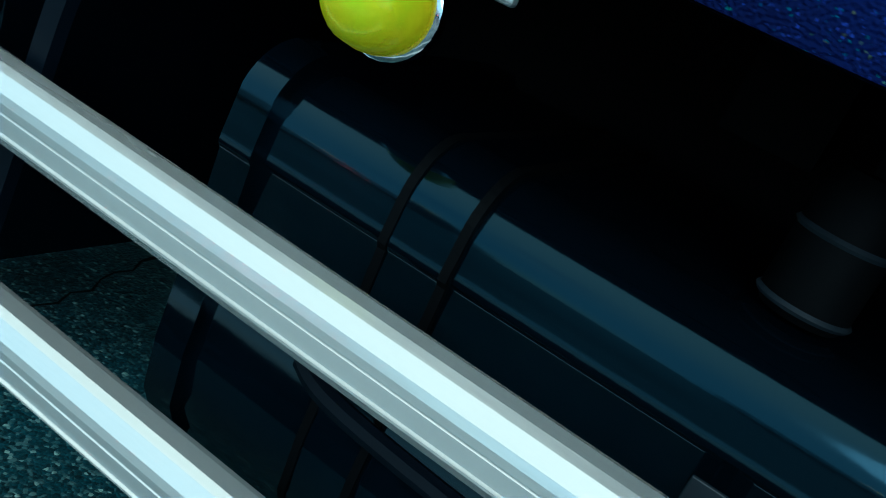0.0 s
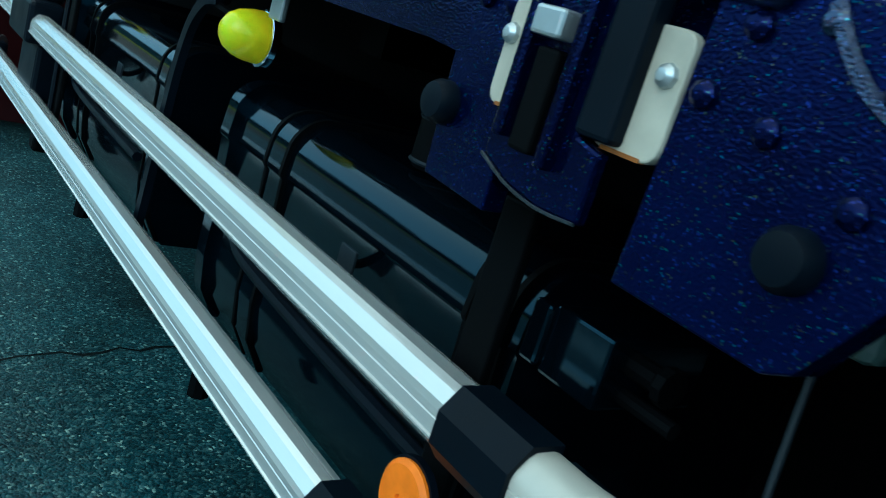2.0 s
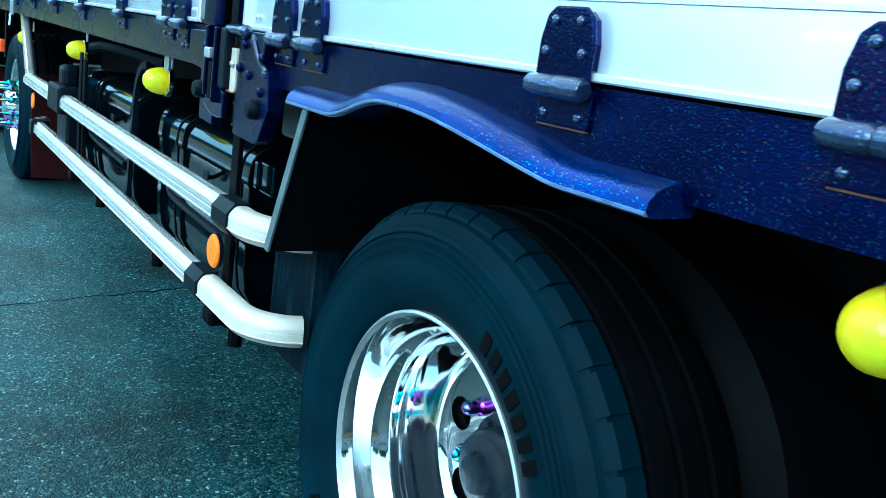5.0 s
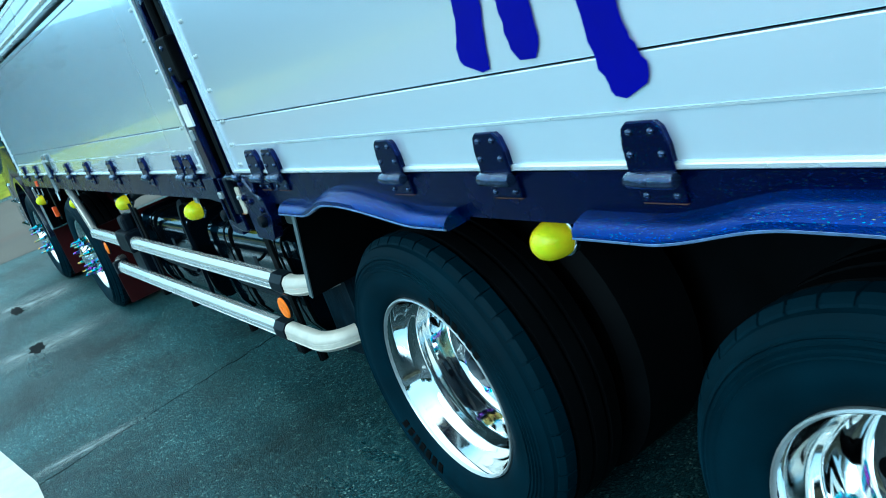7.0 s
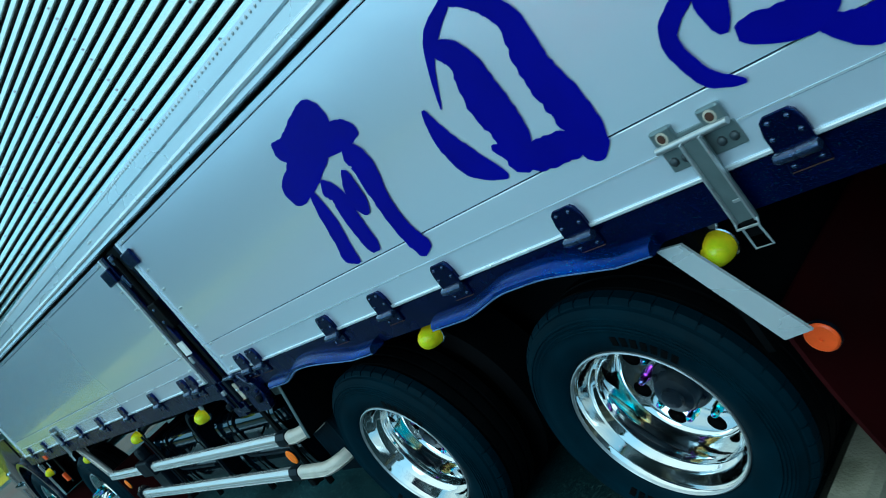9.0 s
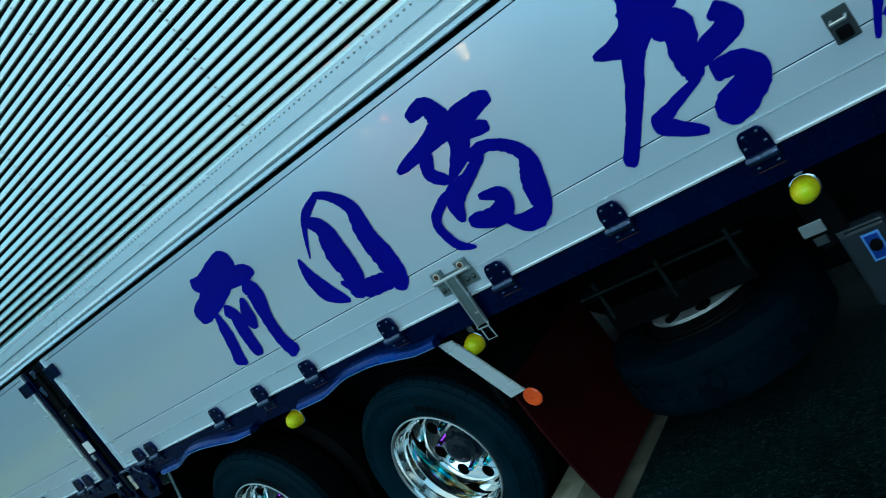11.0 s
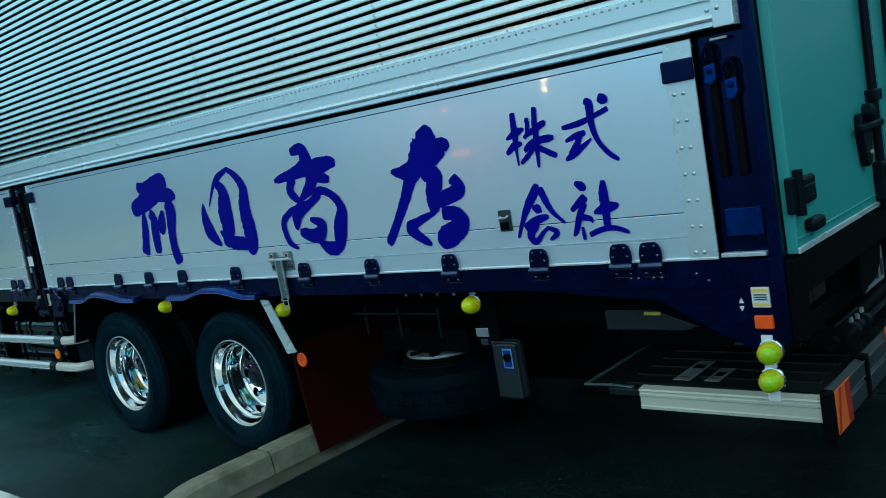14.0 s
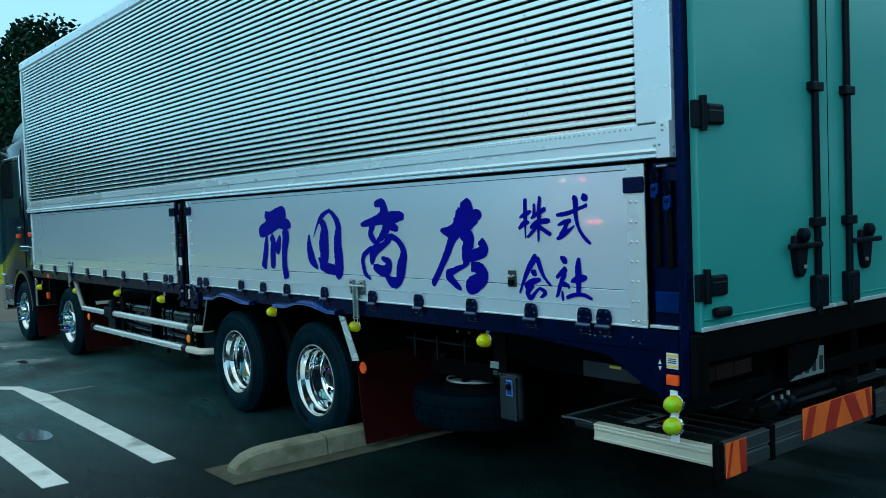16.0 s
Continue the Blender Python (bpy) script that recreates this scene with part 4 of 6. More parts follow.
    studs("gear_bolt", [(-5.20, -0.014, 0.955), (-5.235, -0.014, 0.955), (-4.97, -0.022, 0.975), (-4.94, -0.022, 0.92), (-4.875, -0.022, 0.955), (-4.875, -0.022, 0.895), (-4.99, -0.022, 0.93)], 0.010, 0.009, HINGE, p)
    part("weld_bead", sweep(smooth_path([(-4.928, -0.024, 0.994), (-4.912, -0.024, 0.972), (-4.890, -0.024, 0.952), (-4.852, -0.024, 0.933)], 6), disc(0.005, 6), (0, 1, 0)), BARREL, p)
    part("latch_rod", turned([(0.0, -5.056), (0.011, -5.054), (0.012, -5.04), (0.012, -4.985), (0.0135, -4.978), (0.013, -4.962), (0.007, -4.955), (0.0, -4.954)], 14, "x", (0, -0.026, 0.998)), BARREL, p, smooth=True)
    studs("gear_bolt", [(-4.857, -0.022, 0.93), (-4.925, -0.022, 0.985)], 0.009, 0.008, BARREL, p)


pillar()


LIPS = ((-4.705, -3.872, (0.17, 0.42, 0.46, 0.84), 0.893), (-3.503, -2.655, (0.17, 0.48, 0.58, 0.88), 0.900))


def lip_height(x, x0, x1, rise, low):
    """Underside of a fender lip: level, a quick swell, a long falling arch, level again."""
    t = (x - x0) / (x1 - x0)
    a = min(1.0, max(0.0, (t - rise[0]) / (rise[1] - rise[0])))
    b = min(1.0, max(0.0, (rise[3] - t) / (rise[3] - rise[2])))
    up = a * a * (3 - 2 * a) * (0.5 * b * b * (3 - 2 * b) + 0.5 * (1 - (1 - b) ** 2))
    return low + 0.041 * up


def sill():
    low = [(0.0, 0.908)]
    for x0, x1, rise, base in reversed(LIPS):
        n = 30
        xs = [x1 - (x1 - x0) * i / n for i in range(n + 1)]
        low += [(x1 + 0.002, 0.908)] + [(x, max(0.908, lip_height(x, x0, x1, rise, base) + 0.016)) for x in xs] + [(x0 - 0.002, 0.908)]
    s = part("sill", prism([(FRONT, 0.998), (0.0, 0.998)] + low + [(FRONT, 0.908)], "y", 0.0, 0.07), NAVY, truck, "navy sill with rough glittering paint")
    part("rear_gusset", prism([(-0.98, 0.905), (-0.40, 0.86), (-0.17, 0.73), (0.0, 0.70), (0.0, 0.905)], "y", 0.012, 0.05, 0.003), NAVY, truck)
    studs("sill_bolt", [(-0.49, 0.0, 0.945), (-0.46, 0.0, 0.945), (-0.40, 0.0, 0.945), (-0.37, 0.0, 0.945), (-0.24, 0.0, 0.955), (-0.2, 0.0, 0.93), (-5.42, 0.0, 0.945), (-5.45, 0.0, 0.945)], 0.007, 0.006, BARREL, truck)


sill()


def rear_frame():
    post = part("rear_post", box(0.012, 0.053, -0.004, 0.09, 0.72, 3.66, 0.006), NAVY, truck, "navy steel rear corner post")
    part("post_foot", box(0.054, 0.09, 0.0, 0.09, 0.72, 0.99, 0.006), BLACK, truck)
    part("rear_post", box(0.012, 0.053, WIDE - 0.09, WIDE, 0.72, 3.66, 0.006), NAVY, truck)
    part("inner_post", box(-0.150, 0.012, 0.03, 0.08, 0.72, 1.722), HINGE, truck)
    part("lower_post", box(-0.115, 0.012, 0.004, 0.05, 0.70, 0.998, 0.004), NAVY, truck)
    part("rear_header", box(0.0, 0.05, 0.09, WIDE - 0.09, 3.62, 3.68), NAVY, truck)
    part("rear_sill", box(0.0, 0.085, 0.09, WIDE - 0.09, 0.86, 0.99, 0.006), BLACK, truck)
    part("catch_plate", box(-0.262, -0.150, -0.02, -0.006, 1.597, 1.668, 0.006), HINGE, truck)
    part("tread_pad", box(-0.122, 0.0, 0.012, 0.032, 1.075, 1.165, 0.002), LIP, truck)
    part("post_strip", box(-0.148, 0.0, 0.002, 0.03, 1.006, 1.020, 0.002), TRIM, truck)
    for x, z in ((-0.104, 1.60), (-0.040, 1.545)):
        part("lock_rod", box(x - 0.014, x + 0.014, 0.012, 0.030, 1.27, z + 0.10, 0.004), BLACK, truck)
        # hook in the brightened blue, which paints its glint
        hook = part("chain_hook", prism([(x - 0.020, z + 0.03), (x + 0.018, z + 0.036), (x + 0.020, z - 0.012), (x + 0.004, z - 0.034), (x - 0.020, z - 0.026)], "y", -0.004, 0.014, 0.004), LIP, truck)
        part("hook_pin", turned([(0.0, -0.014), (0.009, -0.012), (0.009, 0.012)], 10, "y", (x, 0, z + 0.012)), HINGE, hook, smooth=True)
        part("hook_ring", sweep(smooth_path([(x - 0.012, 0.004, z + 0.03), (x - 0.016, 0.0, z + 0.07), (x + 0.004, -0.002, z + 0.092), (x + 0.016, 0.0, z + 0.066), (x + 0.012, 0.004, z + 0.03)], 5), disc(0.005, 6), (0, 1, 0)), HINGE, hook)
    part("latch_tab", box(-0.090, -0.034, -0.004, 0.010, 1.703, 1.712, 0.002), STEEL, truck)
    part("caution_sticker", box(-0.062, -0.004, -0.002, 0.004, 0.838, 0.905), WHITE, truck)
    part("caution_stripe", box(-0.060, -0.006, -0.0032, -0.001, 0.888, 0.900), YELLOW, truck)
    part("caution_stripe", box(-0.060, -0.006, -0.0032, -0.001, 0.843, 0.852), YELLOW, truck)
    for z in (0.862, 0.870, 0.878):
        part("sticker_bar", box(-0.055, -0.012, -0.0032, -0.001, z, z + 0.004), GREYBOX, truck)
    part("orange_reflector", box(-0.060, 0.0, -0.012, 0.004, 0.768, 0.812, 0.003), SIGNAL, truck)
    part("lamp_bracket", box(-0.050, -0.012, 0.0, 0.012, 0.52, 0.745, 0.002), WHITE, truck)
    for z, s in ((0.842, -1), (0.852, 1)):
        part("arrow_mark", prism([(-0.108, z), (-0.092, z), (-0.10, z + s * 0.018)], "y", 0.0015, 0.005), WHITE, truck)


rear_frame()


def rear_doors():
    mid = 1.14
    for a, b, bar, side in ((0.036, mid - 0.004, 0.985, -1), (mid + 0.004, WIDE - 0.002, 1.305, 1)):
        d = holder("rear_door", truck)
        tagged(d, "pale green rear cargo door, closed")
        part("leaf", box(0.055, 0.092, a, b, 1.0, 3.62, 0.004), DOOR, d)
        part("kick_trim", box(0.090, 0.098, a, b, 1.0, 1.020, 0.002), TRIM, d)
        part("kick_bead", box(0.090, 0.096, a + 0.02, b - 0.02, 1.044, 1.052, 0.002), DOOR, d)
        part("lock_bar", turned([(0.017, 0.98), (0.017, 3.60)], 12, "z", (0.110, bar, 0)), PLASTIC, d, smooth=True)
        for z in (1.41, 2.06, 2.75, 3.3):
            part("bar_guide", box(0.090, 0.131, bar - 0.05, bar + 0.05, z, z + 0.045, 0.006), PLASTIC, d)
        keeper = part("keeper", box(0.090, 0.137, bar - 0.055, bar + 0.055, 1.02, 1.175, 0.010), PLASTIC, d)
        studs("keeper_bolt", [(0.137, bar + s, z) for s in (-0.032, 0.032) for z in (1.05, 1.15)], 0.008, 0.007, PLASTIC, keeper, "x")
        # drop handle: a tapered grip under a hub, crossed by a level lever
        c = bar + side * 0.17
        handle = part("handle_plate", prism([(c - 0.052, 1.375), (c + 0.052, 1.375), (c + 0.060, 1.30), (c + 0.040, 1.20), (c + 0.018, 1.175), (c - 0.018, 1.175), (c - 0.040, 1.20), (c - 0.060, 1.30)], "x", 0.090, 0.122, 0.008), PLASTIC, d)
        lever = sorted((bar, bar + side * 0.30))
        part("handle_lever", box(0.118, 0.140, lever[0], lever[1], 1.312, 1.338, 0.006), PLASTIC, handle)
        part("lever_hub", turned([(0.034, 0.115), (0.034, 0.146), (0.022, 0.154), (0.0, 0.154)], 16, "x", (0, c, 1.375)), PLASTIC, handle, smooth=True)
        part("lock_eye", turned([(0.010, 0.122), (0.010, 0.130), (0.0, 0.130)], 10, "x", (0, c - side * 0.02, 1.225)), STEEL, handle)
        outer = a if side < 0 else b
        for z in (1.19, 1.915, 2.7, 3.35):
            u, v = sorted((outer - side * 0.055, outer - side * 0.180))
            h = part("door_hinge", box(0.085, 0.112, u, v, z - 0.045, z + 0.045, 0.012), PLASTIC, d)
            u, v = sorted((outer - side * 0.062, outer - side * 0.162))
            part("strap_slot", box(0.111, 0.1135, u, v, z + 0.012, z + 0.017), BEAM, h)
            u, v = sorted((outer - side * 0.06, outer + side * 0.03))
            part("hinge_leaf", box(0.080, 0.106, u, v, z - 0.060, z + 0.055, 0.006), PLASTIC, h)
            part("hinge_pin", turned([(0.0, z - 0.072), (0.016, z - 0.072), (0.016, z + 0.074), (0.0, z + 0.074)], 12, "z", (0.106, outer - side * 0.030, 0)), PLASTIC, h, smooth=True)
        part("rubber_stop", box(0.088, 0.130, outer - side * 0.13 - 0.055, outer - side * 0.13 + 0.055, 1.054, 1.098, 0.014), PLASTIC, d)
    part("door_seal", box(0.060, 0.090, mid - 0.006, mid + 0.006, 1.0, 3.62), BLACK, truck)


rear_doors()

# ---------------------------------------------------------------- wheels
from mathutils.geometry import tessellate_polygon


def plate_with_holes(r0, r1, holes, rh, ring, y, thick, n=60, dome=0.0):
    """A round plate in the xz plane with a round bore and a ring of round holes, and the holes' walls."""
    q = bmesh.new()
    loops = [[(r1 * math.cos(2 * math.pi * i / n), r1 * math.sin(2 * math.pi * i / n)) for i in range(n)],
             [(r0 * math.cos(-2 * math.pi * i / 24), r0 * math.sin(-2 * math.pi * i / 24)) for i in range(24)]]
    for k in range(holes):
        a = 2 * math.pi * k / holes
        cx, cz = ring * math.cos(a), ring * math.sin(a)
        loops.append([(cx + rh * math.cos(-2 * math.pi * i / 16), cz + rh * math.sin(-2 * math.pi * i / 16)) for i in range(16)])
    flat = [Vector((u, v, 0)) for lp in loops for u, v in lp]
    tris = tessellate_polygon([[Vector((u, v, 0)) for u, v in lp] for lp in loops])
    vs = [q.verts.new((v.x, y, v.y)) for v in flat]
    for t in tris:
        try:
            q.faces.new([vs[i] for i in t])
        except ValueError:
            pass
    if dome:
        for v in vs:
            r = math.hypot(v.co.x, v.co.z)
            v.co.y -= dome * (1 - ((r - r0) / (r1 - r0)) ** 2)
    start = n
    for lp in loops[1:]:
        m = len(lp)
        top = vs[start:start + m]
        low = [q.verts.new((v.co.x, v.co.y + thick, v.co.z)) for v in top]
        for i in range(m):
            q.faces.new((top[i], top[(i + 1) % m], low[(i + 1) % m], low[i]))
        start += m
    return q


def tyre_mesh(radius, width, bead):
    """Tyre section from the outer bead over the tread to the inner bead, axis along y, outer side at y = 0."""
    sw = radius - bead
    p = [(bead, 0.022), (bead + 0.006, 0.010), (bead + 0.018, 0.003), (bead + sw * 0.28, -0.008), (bead + sw * 0.45, -0.012), (bead + sw * 0.54, -0.011)]
    for g in (0.56, 0.62, 0.68, 0.74):
        p += [(bead + sw * g, -0.0125 + 0.03 * (g - 0.56)), (bead + sw * (g + 0.012), -0.0085 + 0.03 * (g - 0.56)), (bead + sw * (g + 0.045), -0.0105 + 0.05 * (g - 0.56))]
    p += [(bead + sw * 0.80, 0.002), (bead + sw * 0.90, 0.013), (radius - 0.012, 0.024), (radius - 0.003, 0.034)]
    for g in (0.3, 0.5, 0.7):
        c = width * g
        p += [(radius, c - 0.007), (radius - 0.012, c - 0.005), (radius - 0.012, c + 0.005), (radius, c + 0.007)]
    p += [(radius - 0.003, width - 0.034), (radius - 0.02, width - 0.02), (bead + sw * 0.45, width), (bead, width - 0.022)]
    return turned(p, 72, "y", (0, 0, 0), closed=True)


def tyre(parent):
    """Tyre with a clean sidewall and shoulder, and a tread band blackened to stand for shade."""
    ob = part("tyre", tyre_mesh(R_TYRE, 0.25, R_RIM + 0.006), RUBBER, parent, smooth=True)
    ob.data.materials.append(BLACK)
    for f in ob.data.polygons:
        if f.center.y > 0.068:
            f.material_index = 1


def tread_blocks(parent, radius, n=44):
    """Shoulder blocks of the tread, each its own piece on one shared mesh."""
    q = bmesh.new()
    half = math.pi * 0.88 / n
    sec = [(radius - 0.030, 0.0155), (radius - 0.008, 0.024), (radius + 0.003, 0.036), (radius + 0.003, 0.066), (radius - 0.01, 0.066)]
    rows = [[q.verts.new((r * math.cos(a), y, r * math.sin(a))) for r, y in sec] for a in (-half, 0, half)]
    m = len(sec)
    for r0, r1 in zip(rows, rows[1:]):
        for k in range(m):
            q.faces.new((r0[k], r1[k], r1[(k + 1) % m], r0[(k + 1) % m]))
    q.faces.new(rows[0])
    q.faces.new(rows[-1][::-1])
    me = finish("tread_block", q, RUBBER)
    for i in range(n):
        ob = new("tread_block", me)
        ob.rotation_euler = (0, 2 * math.pi * i / n, 0)
        ob.parent = parent


R_TYRE, R_RIM, HUB_Z = 0.406, 0.2455, 0.402


def sidewall_bars(w, arcs):
    """Raised plain bars where the sidewall carries moulded writing."""
    q = bmesh.new()
    rows = [[q.verts.new((r * math.cos(t), y, r * math.sin(t))) for r, y in ((0.290, 0.000), (0.292, -0.0105), (0.322, -0.0135), (0.324, -0.004))] for t in (0, radians(3.2))]
    for i in range(4):
        q.faces.new((rows[0][i], rows[1][i], rows[1][(i + 1) % 4], rows[0][(i + 1) % 4]))
    q.faces.new(rows[0])
    q.faces.new(rows[1][::-1])
    me = finish("moulded_bar", q, BLACK)
    for a, span in arcs:
        for k in range(int(span / 5)):
            ob = new("moulded_bar", me)
            ob.rotation_euler = (0, -radians(a + 5 * k), 0)
            ob.parent = w


def rear_wheel():
    w = holder("rear_wheel", truck)
    tagged(w, "dual rear wheel with a deep polished aluminium rim")
    tyre(w)
    tread_blocks(w, R_TYRE)
    sidewall_bars(w, [(38, 35), (218, 35)])
    # inner tyre in black instead of rubber, its shade put into the colour
    part("inner_tyre", turned([(0.25, 0.30), (0.36, 0.28), (R_TYRE, 0.31), (R_TYRE, 0.50), (0.36, 0.53), (0.25, 0.51)], 48, "y", closed=True), BLACK, w, smooth=True)
    lip = [(0.241, 0.026), (0.2445, 0.013), (0.2485, 0.008), (0.2525, 0.010), (0.2530, 0.020), (0.247, 0.028)]
    part("rim_lip", turned(lip, 64, "y", closed=True), STEEL, w, smooth=True)
    dish = [(0.2455, 0.013), (0.241, 0.020), (0.237, 0.034), (0.230, 0.062), (0.224, 0.080), (0.217, 0.086), (0.214, 0.094), (0.215, 0.102),
            (0.212, 0.110), (0.209, 0.132), (0.206, 0.156), (0.203, 0.174), (0.198, 0.186), (0.190, 0.193)]
    part("rim_dish", turned(dish + [(0.192, 0.205), (0.215, 0.190), (0.230, 0.090), (0.246, 0.030)], 72, "y", closed=True), CHROME, w, smooth=True)
    part("wheel_disc", plate_with_holes(0.075, 0.1905, 8, 0.029, 0.158, 0.1925, 0.024), CHROME, w)
    part("drum", turned([(0.20, 0.228), (0.20, 0.29)], 32, "y"), BLACK, w)
    hub = part("hub", turned([(0.088, 0.200), (0.088, 0.180), (0.084, 0.170), (0.066, 0.166), (0.064, 0.138), (0.058, 0.128), (0.034, 0.122), (0.030, 0.112), (0.0, 0.110)], 32, "y"), HUBMETAL, w, smooth=True)
    for k in range(8):
        a = 2 * math.pi * k / 8
        part("hub_bolt", turned([(0.008, 0.170), (0.008, 0.158), (0.0, 0.157)], 6, "y", (0.070 * math.cos(a), 0, 0.070 * math.sin(a))), HUBMETAL, hub)
        a = 2 * math.pi * (k + 0.5) / 8
        part("wheel_nut", turned([(0.016, 0.1925), (0.016, 0.184), (0.0125, 0.180), (0.0125, 0.164), (0.010, 0.157), (0.005, 0.153), (0.0, 0.152)], 12, "y", (0.116 * math.cos(a), 0, 0.116 * math.sin(a))), RAINBOW, w, smooth=True)
    return w


def front_wheel():
    w = holder("front_wheel", truck)
    tagged(w, "steered front wheel with a polished rim and bright spiked nut caps")
    tyre(w)
    tread_blocks(w, R_TYRE)
    lip = [(0.241, 0.026), (0.2445, 0.013), (0.2485, 0.008), (0.2525, 0.010), (0.2530, 0.020), (0.247, 0.028)]
    part("rim_lip", turned(lip, 64, "y", closed=True), STEEL, w, smooth=True)
    part("rim_dish", turned([(0.243, 0.016), (0.232, 0.034), (0.222, 0.052), (0.206, 0.046), (0.206, 0.056), (0.240, 0.060)], 64, "y", closed=True), CHROME, w, smooth=True)
    part("wheel_disc", plate_with_holes(0.06, 0.210, 10, 0.024, 0.178, 0.044, 0.02), CHROME, w)
    part("drum", turned([(0.21, 0.09), (0.21, 0.2)], 32, "y"), BLACK, w)
    part("hub", turned([(0.15, 0.044), (0.140, 0.016), (0.095, 0.0), (0.082, -0.02), (0.07, -0.045), (0.04, -0.056), (0.0, -0.058)], 32, "y"), CHROME, w, smooth=True)
    for k in range(10):
        a = 2 * math.pi * (k + 0.5) / 10
        part("nut_cap", turned([(0.016, 0.012), (0.016, -0.02), (0.021, -0.026), (0.012, -0.034), (0.005, -0.085), (0.0, -0.088)], 8, "y", (0.117 * math.cos(a), 0, 0.117 * math.sin(a))), RAINBOW, w, smooth=True)
    return w


def place_wheels():
    a = rear_wheel()
    a.matrix_basis = pose(-4.289, 0.025, HUB_Z, 0, 8, 0)
    copy_thing(a, pose(-3.072, 0.027, HUB_Z, 0, -2, 0))
    for x in (-4.289, -3.072):
        copy_thing(a, pose(x, WIDE - 0.025, HUB_Z, 0, 0, 180))
    c = front_wheel()
    c.location = (-8.76, 0.035, HUB_Z)
    copy_thing(c, pose(-10.78, 0.035, HUB_Z, 0, 11, 0))
    for x in (-8.76, -10.78):
        copy_thing(c, pose(x, WIDE - 0.035, HUB_Z, 0, 0, 180))


place_wheels()


def fender_trim(x0, x1, rise, low):
    """Wavy lip over a wheel: low at the ends, arched over the tyre, with a rounded front edge."""
    n = 40
    q = bmesh.new()
    rows = []
    for i in range(n + 1):
        x = x0 + (x1 - x0) * i / n
        z = lip_height(x, x0, x1, rise, low)
        s = (z - low) / 0.041
        d = 0.040 + 0.012 * s
        sec = [(0.004, z + 0.034), (-d * 0.35, z + 0.031), (-d * 0.8, z + 0.024), (-d, z + 0.015), (-d - 0.002, z + 0.006), (-d + 0.006, z - 0.001), (0.0, z), (0.02, z), (0.02, z + 0.034)]
        rows.append([q.verts.new((x, a, b)) for a, b in sec])
    m = len(rows[0])
    for r0, r1 in zip(rows, rows[1:]):
        for k in range(m):
            q.faces.new((r0[k], r1[k], r1[(k + 1) % m], r0[(k + 1) % m]))
    q.faces.new(rows[0])
    q.faces.new(rows[-1][::-1])
    lip = part("fender_trim", q, LIP, truck, "wavy navy blue fender lip", smooth=True)
    # thin pale bead that draws the lip's edge highlight
    line = []
    for i in range(n + 1):
        x = x0 + (x1 - x0) * i / n
        z = lip_height(x, x0, x1, rise, low)
        line.append((x, -0.040 - 0.012 * (z - low) / 0.041, z + 0.004))
    part("lip_edge", sweep(line, disc(0.0032, 6), (0, 1, 0)), LIPEDGE, lip, "pale bead standing for the edge highlight", smooth=True)


for lip in LIPS:
    fender_trim(*lip)


def wheel_housing():
    part("wheel_arch_front", prism([(-4.713, 0.890), (-4.832, 0.612), (-4.822, 0.608), (-4.700, 0.890)], "y", 0.002, 0.75), BLACK, truck)
    part("wheel_arch_rear", box(-2.63, -2.61, 0.05, 0.75, 0.55, 0.90), BLACK, truck)
    part("housing_back", box(-4.70, -2.62, 0.62, 0.66, 0.2, 0.93), BLACK, truck)
    part("frame_rail", box(-10.2, -0.05, 0.78, 0.86, 0.55, 0.935), BLACK, truck)
    part("frame_rail", box(-10.2, -0.05, 1.63, 1.71, 0.55, 0.82), BLACK, truck)
    for x in (-9.8, -7.6, -6.2, -5.62, -3.63, -1.7, -0.4):
        part("cross_member", box(x - 0.05, x + 0.05, 0.45, WIDE - 0.05, 0.82, 0.92), BLACK, truck)
    for x in (-4.288, -3.065):
        part("axle", turned([(0.07, 0.3), (0.07, WIDE - 0.3)], 16, "y", (x, 0, HUB_Z)), BLACK, truck)
    # unseen panels added to keep far-side daylight from under the truck
    for x0, x1 in ((-10.1, -9.3), (-8.2, -4.8), (-2.5, -0.1)):
        part("far_light_block", box(x0, x1, WIDE - 0.10, WIDE - 0.07, 0.12, 0.93), BLACK, truck)
    # black boxes added so the space below stays dark, hiding lit ground
    part("dark_filler", box(-8.2, -4.80, 0.87, 1.62, 0.20, 0.60, 0.02), BLACK, truck)
    part("dark_filler", box(-2.55, -0.90, 1.26, 1.62, 0.10, 0.60, 0.02), BLACK, truck)
    part("dark_filler", box(-0.895, -0.10, 1.30, 1.62, 0.26, 0.425, 0.02), BLACK, truck)
    # bright strips along the housing's edges
    part("housing_strip", prism([(-4.722, 0.885), (-4.700, 0.885), (-4.818, 0.608), (-4.838, 0.612)], "y", -0.004, 0.0), GALV, truck)
    part("housing_strip", prism([(-2.685, 0.888), (-2.618, 0.884), (-2.468, 0.610), (-2.540, 0.600)], "y", 0.010, 0.018), TRIM, truck)


wheel_housing()


def mudflap(x, y0, y1, z0, z1, label):
    q = bmesh.new()
    n = 8
    rows = []
    for i in range(n + 1):
        t = i / n
        z = z1 + (z0 - z1) * t
        xx = x + 0.07 * t * t
        rows.append([q.verts.new(p) for p in ((xx, y0, z), (xx + 0.012, y0, z), (xx + 0.012, y1, z), (xx, y1, z))])
    for r0, r1 in zip(rows, rows[1:]):
        for k in range(4):
            q.faces.new((r0[k], r1[k], r1[(k + 1) % 4], r0[(k + 1) % 4]))
    q.faces.new(rows[0])
    q.faces.new(rows[-1][::-1])
    part("mudflap", q, FLAP, truck, label)


